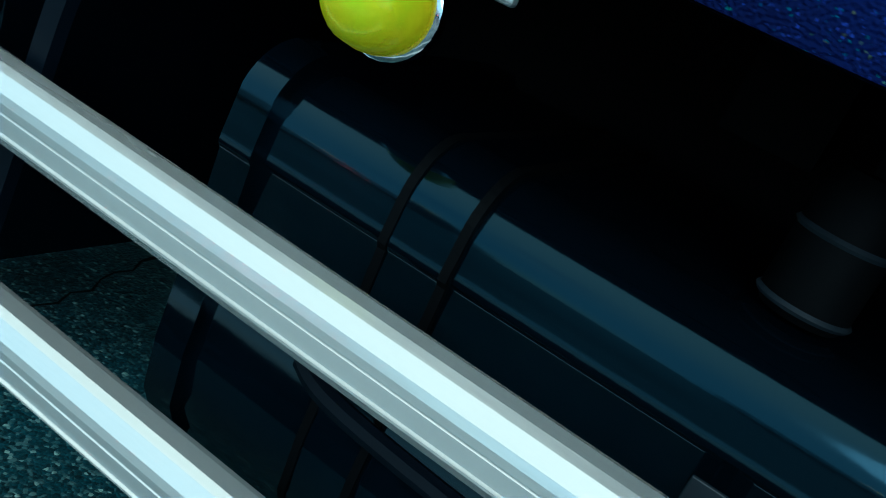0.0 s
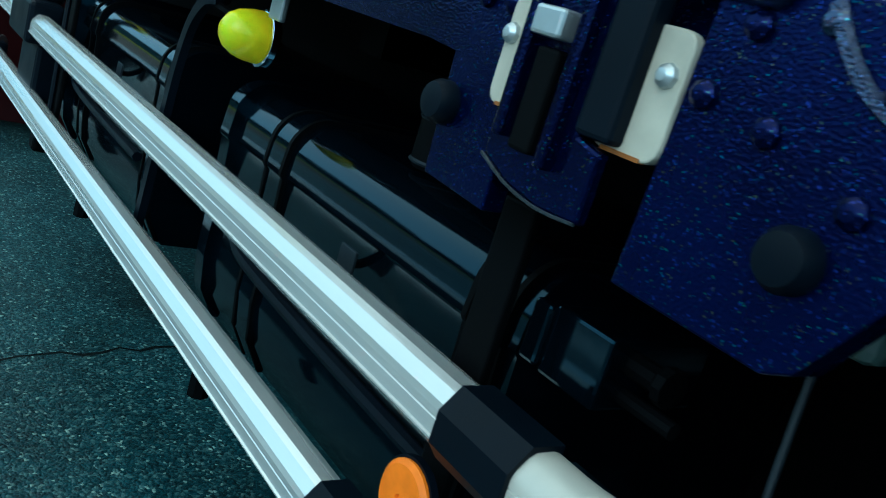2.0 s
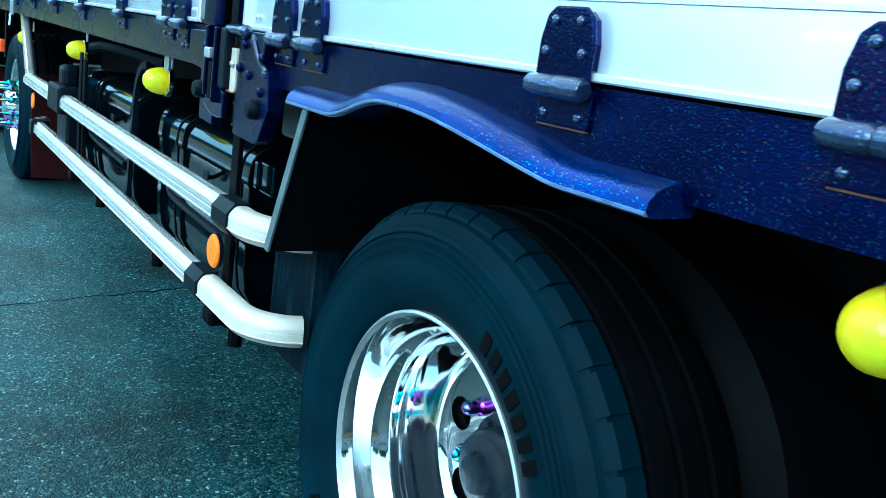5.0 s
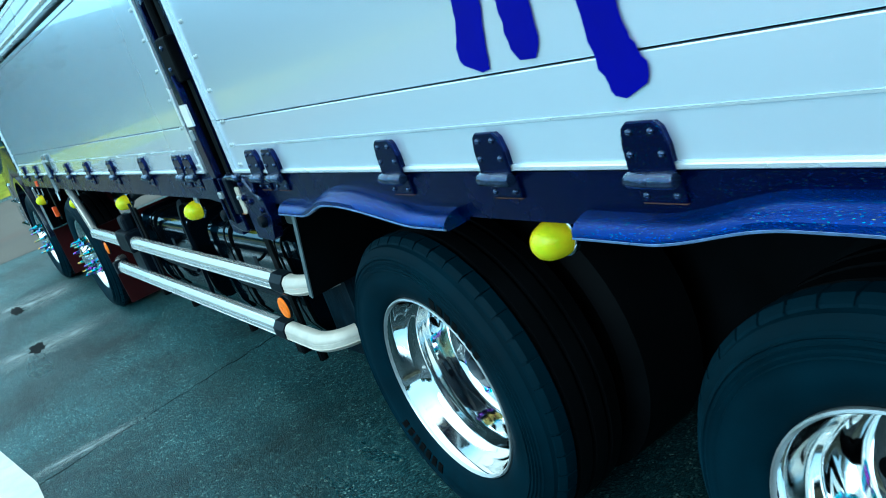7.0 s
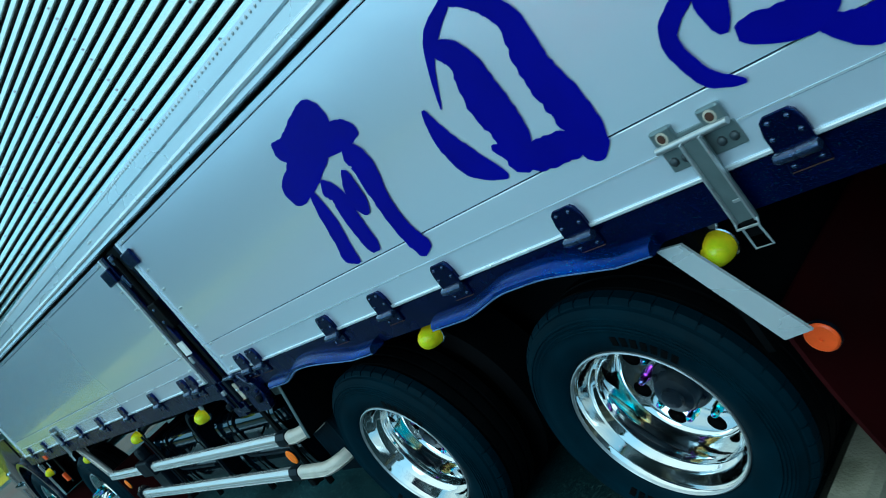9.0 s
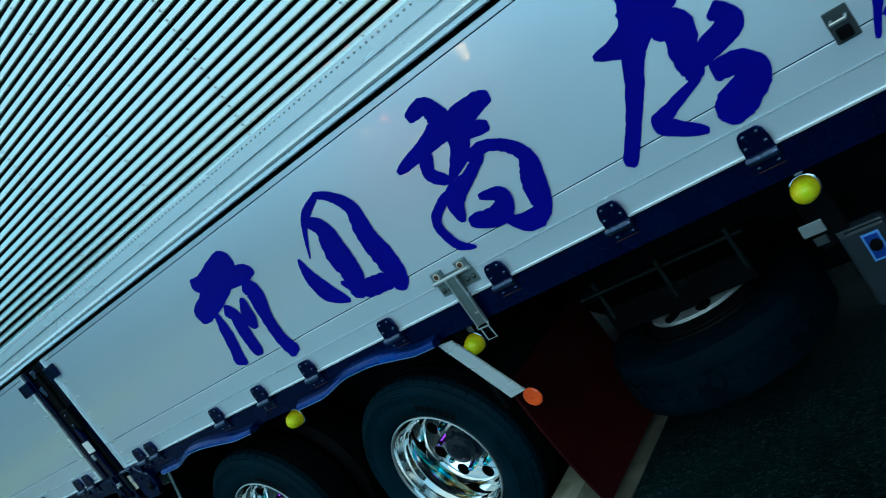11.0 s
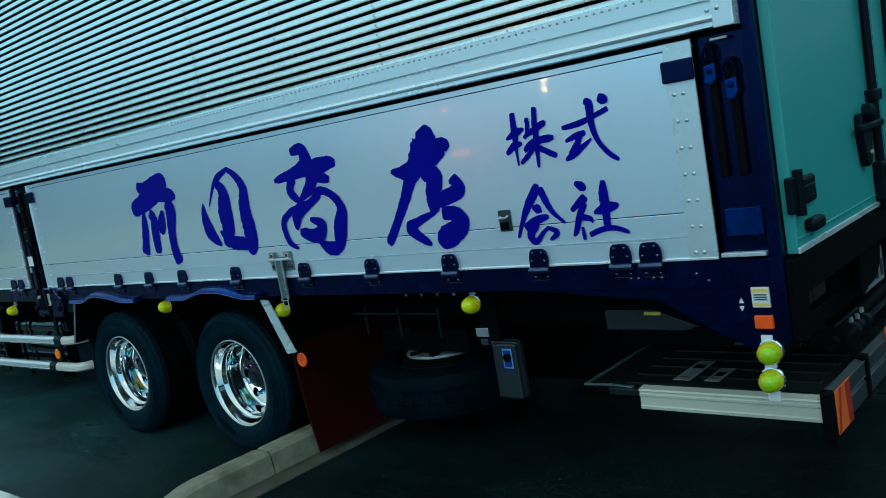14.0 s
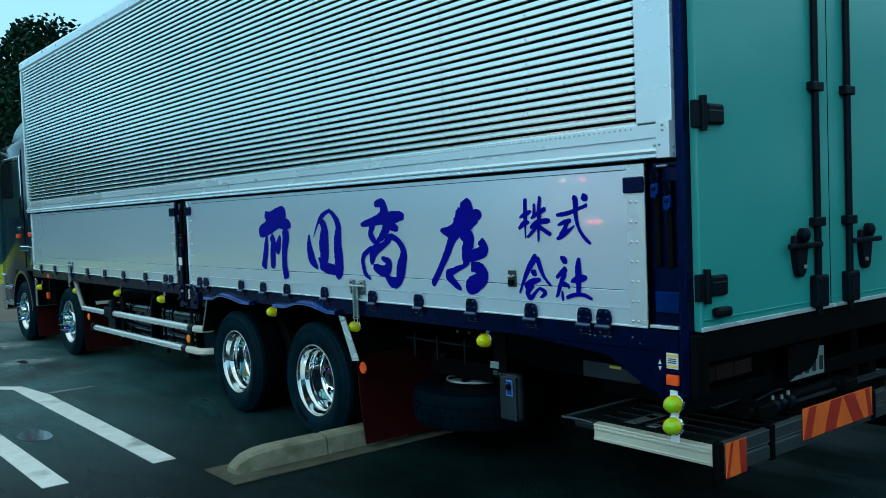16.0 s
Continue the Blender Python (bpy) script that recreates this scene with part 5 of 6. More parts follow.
mudflap(-2.585, 0.075, 0.78, 0.045, 0.62, "dark red rubber mudflap behind the rear wheels")
mudflap(-8.28, 0.06, 0.60, 0.10, 0.62, "dark red rubber mudflap behind the steered wheel")
mudflap(-10.27, 0.06, 0.60, 0.10, 0.62, "dark red rubber mudflap behind the steered wheel")


def round_reflector(x, y, z, lens):
    r = part("reflector", turned([(0.038, 0.0), (0.038, -0.008), (0.033, -0.012), (0.006, -0.013), (0.005, -0.010), (0.0, -0.010)], 28, "y", (x, y, z)), lens, truck, "round reflector", smooth=True)
    part("reflector_rim", turned([(0.041, 0.003), (0.041, -0.005), (0.037, -0.005), (0.037, 0.003)], 28, "y", (x, y, z), closed=True), PLASTIC, r, smooth=True)


round_reflector(-5.183, 0.026, 0.513, AMBER)
round_reflector(-2.50, 0.07, 0.553, SIGNAL)
round_reflector(-7.95, 0.03, 0.52, AMBER)


def marker_lamp(parent, lens=None):
    """Bullet-shaped lens on a white ring, pointing outwards, with a bracket behind."""
    m = holder("marker_lamp", parent)
    tagged(m, "yellow-green bullet marker lamp")
    part("lens", turned([(0.0375, 0.0), (0.0382, -0.010), (0.0370, -0.024), (0.0325, -0.042), (0.0245, -0.055), (0.013, -0.063), (0.0, -0.065)], 24, "y"), lens or LIME, m, smooth=True)
    part("bezel", turned([(0.0, 0.012), (0.038, 0.012), (0.0415, 0.008), (0.0415, -0.002), (0.038, -0.004)], 24, "y"), CHROME, m, smooth=True)
    part("bracket", box(-0.012, 0.012, 0.008, 0.014, -0.02, 0.085, 0.002), STEEL, m)
    return m


def place_lamps():
    a = marker_lamp(truck)
    spots = [(-5.855, 0.075, 0.826), (-7.05, 0.075, 0.826), (-8.46, 0.075, 0.79), (-10.02, 0.075, 0.765), (-3.685, 0.075, 0.846), (-2.600, 0.10, 0.815), (-1.298, 0.075, 0.840)]
    a.location = spots[0]
    for s in spots[1:]:
        copy_thing(a, pose(*s))
    b = marker_lamp(truck, GREENLENS)
    b.location = (-0.022, 0.0, 0.690)
    copy_thing(b, pose(-0.028, 0.0, 0.595))


place_lamps()


def rail_section(h):
    """Eight-sided rail with a shallow groove and a bead on its outer face; +side is outwards."""
    k = h / 2
    return [(-0.012, k * 0.94), (-0.005, k), (0.012, k * 0.98), (0.019, k * 0.84), (0.028, k * 0.46), (0.030, k * 0.24), (0.030, k * 0.02), (0.0285, 0.0), (0.030, -k * 0.05), (0.030, -k * 0.50), (0.0325, -k * 0.54), (0.0325, -k * 0.60), (0.029, -k * 0.65), (0.020, -k), (-0.012, -k)]


def side_guard():
    g = holder("side_guard", truck)
    tagged(g, "double aluminium side guard rails with rounded ends")
    y = 0.030
    up, lo = 0.6145, 0.418

    def along(z, x0, x1):
        return [(x0, y, z), (x1, y, z)]

    def bend(z, x0, length):
        pts = [(x0, y, z)]
        for i in range(0, 9):
            a = radians(10 * i)
            pts.append((x0 + 0.05 + length * math.sin(a), y + length * (1 - math.cos(a)), z))
        return pts

    part("upper_rail", sweep(along(up, -7.09, -5.14), rail_section(0.060)), RAIL, g)
    part("upper_rail_end", sweep(bend(up, -5.07, 0.115), rail_section(0.060)), CAST, g, "bent cream-grey aluminium end", smooth=True)
    part("lower_rail", sweep(along(lo, -7.74, -5.30), rail_section(0.060)), RAIL, g)
    part("lower_rail_end", sweep([(-5.225, y, lo)] + bend(lo, -5.055, 0.108), rail_section(0.060)), CAST, g, "bent cream-grey aluminium end", smooth=True)
    part("forward_rail", sweep(along(up - 0.005, -8.12, -7.33), rail_section(0.058)), RAIL, g)
    part("rising_rail", sweep([(-8.13, y, up - 0.005), (-8.18, y, up + 0.02), (-8.42, y, 0.92)], rail_section(0.056)), RAIL, g)
    part("lower_joint", box(-7.80, -7.735, -0.012, 0.07, lo - 0.036, lo + 0.036, 0.008), PLASTIC, g)
    part("lower_tip", sweep([(-7.80, y, lo), (-7.9, y + 0.01, lo), (-7.98, y + 0.05, lo)], rail_section(0.058)), RAIL, g)
    sec = [(-0.016, 0.0345), (0.018, 0.0345), (0.0355, 0.012), (0.0355, -0.018), (0.022, -0.0345), (-0.016, -0.0345)]
    part("clamp", sweep(along(up, -5.148, -5.052), sec), PLASTIC, g, "dark moulded rail clamp")
    part("clamp", sweep(along(lo, -5.306, -5.218), sec), PLASTIC, g, "dark moulded rail clamp")
    br = part("corner_bracket", box(-7.34, -7.085, -0.008, 0.08, up - 0.05, up + 0.06, 0.012), PLASTIC, g, "black moulded bracket")
    part("bracket_lug", box(-7.27, -7.16, 0.02, 0.09, up + 0.05, up + 0.14, 0.02), PLASTIC, br)
    part("bracket_skirt", box(-7.32, -7.10, 0.03, 0.09, up - 0.2, up - 0.05, 0.012), PLASTIC, br)
    for x in (-5.200, -6.93):
        part("post", box(x - 0.022, x + 0.022, 0.056, 0.068, 0.33, 0.80, 0.003), BLACK, g)
        part("post_foot", box(x - 0.035, x + 0.02, 0.02, 0.075, lo - 0.085, lo - 0.045, 0.008), BLACK, g)
    for x in (-5.70, -5.06, -6.45):
        part("foot_bolt", turned([(0.016, lo - 0.085), (0.016, lo - 0.045)], 8, "z", (x, 0.04, 0)), BLACK, g)
    for x in (-4.915,):
        studs("end_bolt", [(x, 0.06, up - 0.004), (x, 0.06, up - 0.022)], 0.008, 0.01, STEEL, g)
    # curved lamp arm
    bar = [(-0.011, -0.007), (0.011, -0.007), (0.011, 0.007), (-0.011, 0.007)]
    part("lamp_arm", sweep(smooth_path([(-6.17, 0.062, 0.34), (-6.165, 0.062, 0.45), (-6.152, 0.062, 0.62), (-6.142, 0.062, 0.72), (-6.118, 0.062, 0.80), (-6.075, 0.064, 0.845), (-6.04, 0.07, 0.855)], 6), bar, (0, 1, 0)), PLASTIC, g, "curved flat steel lamp arm", smooth=True)
    part("lamp_rod", sweep([(-6.93, 0.05, 0.33), (-6.95, 0.05, 0.6), (-7.0, 0.06, 0.82)], disc(0.007, 8), (0, 1, 0)), PLASTIC, g, smooth=True)
    part("lamp_stay", sweep([(-6.05, 0.07, 0.845), (-5.9, 0.088, 0.83)], disc(0.006, 6), (0, 1, 0)), BLACK, g)


side_guard()


def strapped_tank(x0, x1):
    """Rounded black tank lying along the frame, held by two steel straps."""
    t = holder("tank", truck)
    tagged(t, "gloss black strapped tank behind the side guard")
    arc = [(0.168 - 0.062 * math.sin(radians(a)), 0.681 + 0.062 * math.cos(radians(a))) for a in range(0, 91, 9)]
    sec = [(0.60, 0.34), (0.60, 0.70), (0.56, 0.743)] + arc + [(0.1045, 0.664), (0.1045, 0.658), (0.109, 0.652), (0.112, 0.58), (0.112, 0.46), (0.12, 0.40), (0.15, 0.35)]
    part("shell", prism(sec, "x", x0, x1), TANK, t, smooth=True)
    for x in (x0 + 0.145, x1 - 0.075):
        band = [(a - 0.005 if a < 0.5 else a, b + (0.004 if b > 0.7 else 0)) for a, b in sec]
        part("strap", prism(band, "x", x, x + 0.05), TANK, t, smooth=True)
        for e in (x - 0.008, x + 0.05):
            part("strap_edge", prism([(a - 0.007 if a < 0.5 else a, b + (0.006 if b > 0.7 else 0)) for a, b in sec], "x", e, e + 0.008), BLACK, t)
    hoop = [(a - 0.012 if a < 0.5 else a, b + (0.012 if b > 0.7 else 0)) for a, b in sec]
    part("end_hoop", prism(hoop, "x", x0 - 0.03, x0 + 0.005), TANK, t, smooth=True)
    part("data_tag", box(x1 - 0.325, x1 - 0.287, 0.090, 0.094, 0.604, 0.642, 0.001), GREYBOX, t)
    part("tag_stud", turned([(0.006, 0.093), (0.006, 0.114)], 8, "y", (x1 - 0.306, 0, 0.622)), BLACK, t)
    # tube added to draw the reflection on the tank's lower bend
    part("lower_bend_glint", sweep(smooth_path([(x0 + 0.12, 0.095, 0.535), (x0 + 0.18, 0.085, 0.522), (x0 + 0.4, 0.085, 0.512), (x1 - 0.05, 0.085, 0.508)], 6), disc(0.010, 8)), PLASTIC, t, smooth=True)


strapped_tank(-5.94, -5.195)
strapped_tank(-7.05, -6.27)


def underbody_gear():
    v = holder("valve_unit", truck)
    tagged(v, "black valve unit with pipe stubs")
    part("valve_body", box(-5.165, -5.09, 0.105, 0.24, 0.655, 0.722, 0.004), TANK, v)
    part("valve_front", box(-5.187, -5.163, 0.098, 0.23, 0.66, 0.72, 0.004), TANK, v)
    part("pipe_stub", turned([(0.012, -5.09), (0.012, -5.06), (0.018, -5.055), (0.018, -5.045)], 10, "x", (0, 0.14, 0.70)), BLACK, v)
    part("pipe_stub", turned([(0.008, -5.09), (0.008, -5.03)], 10, "x", (0, 0.14, 0.67)), BLACK, v)
    a = holder("canister", truck)
    tagged(a, "black air canister under the body")
    at = (-5.517, 0.19, 0)
    part("shell", turned([(0.0, 0.748), (0.029, 0.748), (0.034, 0.755), (0.034, 0.84), (0.024, 0.858), (0.0, 0.86)], 24, "z", at), BLACK, a, smooth=True)
    for z in (0.757, 0.812):
        part("ring", turned([(0.0345, z - 0.003), (0.0368, z), (0.0345, z + 0.003)], 24, "z", at, closed=True), GREYBOX, a, smooth=True)
    part("stem", turned([(0.009, 0.855), (0.009, 0.93)], 10, "z", at), BLACK, a)
    part("reservoir", box(-4.966, -4.872, 0.06, 0.16, 0.808, 0.884, 0.010), RESERVOIR, truck, "cloudy grey fluid reservoir")
    part("hose", sweep(smooth_path([(-4.935, 0.12, 0.81), (-4.932, 0.12, 0.74), (-4.926, 0.12, 0.66), (-4.92, 0.13, 0.58)], 5), disc(0.0032, 8), (0, 1, 0)), GREYBOX, truck, smooth=True)
    part("hose", sweep(smooth_path([(-7.35, 0.14, 0.78), (-7.2, 0.10, 0.82), (-7.08, 0.09, 0.83), (-6.9, 0.14, 0.86), (-6.5, 0.25, 0.84)], 8), disc(0.022, 10)), PLASTIC, truck, smooth=True)
    part("bracket_tab", box(-5.80, -5.76, 0.05, 0.06, 0.86, 0.92, 0.003), STEEL, truck)
    part("inner_mudguard", join(box(-4.915, -4.905, 0.14, 0.74, 0.31, 0.60), box(-5.12, -4.915, 0.14, 0.15, 0.31, 0.585)), GUARD, truck)
    for k in range(5):
        studs("frame_bolt", [(-1.9 - 0.12 * k, 0.78, 0.72)], 0.012, 0.01, STEEL, truck)


underbody_gear()


def spare_wheel():
    s = holder("spare_wheel", truck)
    tagged(s, "spare wheel slung flat under the chassis with a dull rim")
    c = (-2.02, 0.63, -0.008)
    prof = [(0.255, 0.22), (0.36, 0.205), (0.405, 0.22), (0.418, 0.25), (0.418, 0.29), (0.411, 0.293), (0.411, 0.30), (0.418, 0.303), (0.418, 0.35), (0.411, 0.353), (0.411, 0.36), (0.418, 0.363), (0.418, 0.40), (0.405, 0.43), (0.36, 0.445), (0.272, 0.438)]
    part("tyre", turned(prof, 60, "z", c, closed=True), SPARE, s, smooth=True)
    block = box(-0.017, 0.017, -0.004, 0.004, -0.020, 0.020, 0.002, seg=1)
    me = finish("tread_block", block, SPARE)
    for k in range(60):
        a = 2 * math.pi * k / 60
        ob = new("tread_block", me)
        ob.matrix_world = Matrix.Translation((c[0] + 0.417 * math.cos(a), c[1] + 0.417 * math.sin(a), c[2] + (0.312 if k % 2 else 0.342))) @ Matrix.Rotation(a + math.pi / 2, 4, "Z") @ Matrix.Rotation(0.35 if k % 2 else -0.35, 4, "Y")
        ob.parent = s
    part("rim_well", turned([(0.25, 0.40), (0.236, 0.448), (0.206, 0.468), (0.19, 0.44), (0.23, 0.39)], 48, "z", c, closed=True), BLACK, s, smooth=True)
    part("rim_flange", turned([(0.272, 0.436), (0.268, 0.446), (0.254, 0.448), (0.248, 0.435), (0.26, 0.42)], 48, "z", c, closed=True), BLACK, s, smooth=True)
    part("rim_cone", turned([(0.205, 0.470), (0.198, 0.480), (0.18, 0.486), (0.085, 0.487), (0.085, 0.46), (0.18, 0.44)], 48, "z", c, closed=True), STEEL, s, smooth=True)
    for k in range(8):
        a = radians(45 * k - 66)
        part("hand_hole", turned([(0.031, 0.470), (0.031, 0.4885), (0.0, 0.4885)], 18, "z", (c[0] + 0.168 * math.cos(a), c[1] + 0.168 * math.sin(a), c[2])), BLACK, s)
    part("carrier_plate", turned([(0.0, 0.482), (0.145, 0.482), (0.145, 0.520), (0.0, 0.520)], 32, "z", c), BLACK, s)
    part("carrier_arm", box(c[0] - 0.30, c[0] + 0.30, 0.480, 0.80, 0.492, 0.60, 0.005), BLACK, s)
    for x, y in ((-2.115, 0.206), (-1.852, 0.172), (-1.60, 0.172)):
        part("carrier_rod", box(x - 0.007, x + 0.007, y - 0.004, y + 0.004, 0.655, 0.80, 0.002), CARRIER, s)
    part("carrier_bar", box(-2.18, -1.56, 0.178, 0.206, 0.762, 0.772, 0.003), CARRIER, s)
    part("carrier_bracket", box(-1.90, -1.80, 0.18, 0.20, 0.672, 0.70, 0.003), BLACK, s)


spare_wheel()


def control_box():
    b = holder("control_box", truck)
    tagged(b, "grey tail lift control box with a blue switch label")
    part("case", box(-1.345, -1.205, 0.205, 0.265, 0.372, 0.640, 0.022), GREYBOX, b)
    part("door", box(-1.338, -1.207, 0.193, 0.207, 0.380, 0.630, 0.010), GREYBOX, b)
    part("label_frame", box(-1.282, -1.232, 0.191, 0.194, 0.520, 0.608), LABEL, b)
    part("label_panel", box(-1.276, -1.238, 0.189, 0.193, 0.527, 0.601), BLUE, b)
    part("switch", turned([(0.017, 0.191), (0.017, 0.177), (0.012, 0.173), (0.0, 0.173)], 16, "y", (-1.254, 0, 0.570)), BLACK, b, smooth=True)
    part("hanger", box(-1.40, -1.30, 0.215, 0.235, 0.60, 0.93, 0.003), BLACK, b)
    part("plate_tag", box(-1.425, -1.355, 0.208, 0.214, 0.655, 0.695, 0.002), STEEL, b)
    part("plate_tag", box(-1.405, -1.365, 0.208, 0.214, 0.618, 0.645, 0.002), BEAM, b)
    part("latch", box(-1.335, -1.315, 0.188, 0.194, 0.625, 0.642, 0.002), BEAM, b)


control_box()


def tail_lift():
    t = holder("tail_lift", truck)
    tagged(t, "tail lift folded under the rear with a ribbed dark platform")
    part("platform", box(-0.76, 0.03, 0.17, 2.32, 0.440, 0.468, 0.004), DECK, t)
    for i in range(19):
        y = 0.24 + i * 0.11
        part("tread_rib", box(-0.72, 0.0, y, y + 0.02, 0.468, 0.473), DECK, t)
    sec = [(0.137, 0.484), (0.178, 0.488), (0.178, 0.402), (0.136, 0.405), (0.135, 0.416), (0.140, 0.420), (0.141, 0.452), (0.136, 0.456), (0.136, 0.464), (0.140, 0.467), (0.140, 0.474), (0.135, 0.477)]
    part("side_rail", prism(sec, "x", -0.605, 0.066), EDGE_RAIL, t, "bright aluminium platform edge rail")
    part("side_rail", prism([(2.49 - a, b) for a, b in sec], "x", -0.632, 0.035), EDGE_RAIL, t)
    part("under_skid", box(-0.46, 0.02, 0.18, 0.26, 0.382, 0.402, 0.004), BLACK, t)
    part("ramp_tip", prism([(-0.76, 0.440), (-0.76, 0.468), (-0.92, 0.446)], "y", 0.24, 2.28), DECK, t)
    part("tip_edge", sweep([(-0.66, 0.19, 0.470), (-0.80, 0.215, 0.466), (-0.915, 0.245, 0.450), (-0.925, 2.27, 0.450)], [(-0.006, -0.004), (0.006, -0.004), (0.006, 0.004), (-0.006, 0.004)]), GALV, t)
    for x0, x1, y0, y1 in ((-0.535, -0.465, 0.285, 0.53), (-0.41, -0.350, 0.29, 0.45)):
        pad = part("instruction_plate", box(x0, x1, y0, y1, 0.4745, 0.4775, 0.001, seg=1), STEEL, t)
        part("plate_mark", box(x0 + 0.014, x1 - 0.012, y1 - 0.10, y1 - 0.05, 0.4778, 0.4784), BLACK, pad)
        part("plate_line", box(x0 + 0.012, x1 - 0.014, y0 + 0.03, y0 + 0.036, 0.4778, 0.4784), BLACK, pad)
    beam = part("rear_beam", prism([(0.069, 0.365), (0.100, 0.365), (0.100, 0.425), (0.092, 0.430), (0.092, 0.440), (0.100, 0.445), (0.100, 0.498), (0.069, 0.508)], "y", 0.15, 2.34, 0.003), BEAM, t, "grooved dark aluminium rear beam")
    part("beam_cap", box(0.069, 0.108, 0.118, 0.160, 0.345, 0.518, 0.010), BLACK, t)
    part("beam_cap", box(0.02, 0.105, 2.33, 2.37, 0.375, 0.54, 0.010), BLACK, t)
    # pale strips added to draw the highlights along the beam's edges
    part("beam_glint", box(0.099, 0.1025, 0.162, 2.33, 0.497, 0.501), GALV, t)
    part("beam_glint", box(0.099, 0.1015, 0.162, 2.33, 0.4435, 0.446), GALV, t)
    part("cap_pin", turned([(0.013, 0.325), (0.013, 0.37)], 10, "z", (0.09, 0.140, 0)), BLACK, t)

    def chevron(y0, y1, z0, z1, stripes):
        p = part("warning_plate", box(0.101, 0.106, y0, y1, z0, z1, 0.002), ORANGE, t, "orange warning plate with red slanted stripes")
        for a, b, s in stripes:
            w = y1 - y0
            pts = [(y0 + w * a, z0 + 0.002), (y0 + w * b, z0 + 0.002), (y0 + w * min(1, max(0, b + s)), z1 - 0.002), (y0 + w * min(1, max(0, a + s)), z1 - 0.002)]
            part("stripe", prism(pts, "x", 0.1062, 0.1075), CRIMSON, p)

    chevron(0.172, 0.330, 0.352, 0.505, [(0.0, 0.12, 0.24), (0.70, 1.0, -0.06)])
    chevron(0.820, 1.53, 0.392, 0.545, [(0.0, 0.10, 0.08), (0.28, 0.44, 0.10), (0.70, 0.86, -0.14), (0.94, 1.0, -0.05)])
    chevron(1.70, 2.26, 0.392, 0.545, [(0.0, 0.10, 0.08), (0.28, 0.44, 0.10), (0.70, 0.86, -0.14), (0.94, 1.0, -0.05)])
    for y in (0.55, 1.55):
        part("beam_clip", box(0.06, 0.108, y - 0.02, y + 0.02, 0.355, 0.52, 0.006), BLACK, t)
    for y in (0.60, 1.42):
        part("hinge_block", box(-0.10, 0.06, y - 0.06, y + 0.06, 0.53, 0.60, 0.012), BLACK, t)
        part("hinge_knuckle", turned([(0.028, y - 0.10), (0.028, y + 0.10)], 14, "y", (0.0, 0, 0.565)), BLACK, t, smooth=True)
    part("cylinder", turned([(0.03, 0.66), (0.03, 1.35)], 14, "y", (-0.03, 0, 0.57)), BLACK, t, smooth=True)
    part("lift_arm", box(-0.9, -0.05, 0.56, 0.64, 0.53, 0.63, 0.008), BLACK, t)
    part("lift_arm", box(-0.9, -0.05, 1.85, 1.93, 0.53, 0.63, 0.008), BLACK, t)
    part("inner_channel", prism([(-0.035, 0.545), (0.02, 0.545), (0.02, 0.560), (0.008, 0.560), (0.008, 0.551), (-0.022, 0.551), (-0.022, 0.560), (-0.035, 0.560)], "y", 0.72, 2.30), GREYBOX, t, "grey steel channel along the platform")
    part("slanted_plate", prism([(0.36, 0.60), (0.60, 0.612), (0.60, 0.622), (0.36, 0.610)], "x", -0.30, -0.06), BEAM, t)
    for y, r in ((0.70, 0.034), (0.78, 0.026), (0.84, 0.036)):
        part("hinge_collar", turned([(r * 0.6, y - 0.022), (r, y - 0.018), (r, y + 0.018), (r * 0.6, y + 0.022)], 16, "y", (0.02, 0, 0.565)), PLASTIC, t, smooth=True)
        part("collar_bolt", turned([(0.009, 0.565 + r), (0.009, 0.585 + r)], 6, "z", (0.02, y, 0)), STEEL, t)
    part("hydraulic_hose", sweep(smooth_path([(-0.02, 0.62, 0.60), (0.03, 0.70, 0.64), (0.01, 0.80, 0.63), (-0.05, 0.88, 0.60)], 6), disc(0.008, 8)), PLASTIC, t, smooth=True)
    part("sloping_beam", prism([(-0.80, 0.755), (-0.58, 0.755), (-0.40, 0.69), (-0.46, 0.672), (-0.80, 0.672)], "y", 0.29, 0.37, 0.004), GREYBOX, t, "grey steel lift beam")
    part("beam_sticker", box(-0.62, -0.55, 0.284, 0.291, 0.735, 0.748), YELLOW, t)


tail_lift()


def rear_fittings():
    # plate in steel grey, with its shade put into the colour
    part("number_plate", prism([(0.86, 0.66), (1.19, 0.66), (1.19, 0.80), (0.86, 0.80)], "x", 0.02, 0.024, 0.002), STEEL, truck, "rear number plate in shade")
    for y in (0.95, 1.02, 1.09, 1.16):
        part("plate_bar", box(0.024, 0.0255, y - 0.02, y + 0.015, 0.68, 0.75), GREYBOX, truck)
    # black sheet added to cover the plate's upper left
    part("plate_cover", prism([(0.82, 0.665), (0.90, 0.69), (1.02, 0.70), (1.09, 0.745), (1.13, 0.84), (0.82, 0.84)], "x", 0.028, 0.04, 0.003), BLACK, truck, "black sheet over part of the number plate")
    c = holder("tail_lamp", truck)
    tagged(c, "red tail lamp cluster in shade")
    part("lamp_case", box(-0.06, -0.03, 0.14, 0.62, 0.73, 0.82, 0.008), BLACK, c)
    for i in range(3):
        part("lamp_lens", box(-0.032, -0.024, 0.16 + 0.15 * i, 0.30 + 0.15 * i, 0.742, 0.808, 0.004), REDLENS, c)
    part("under_run_bar", box(-0.1, -0.04, 0.1, 2.39, 0.62, 0.70, 0.008), BLACK, truck)


rear_fittings()


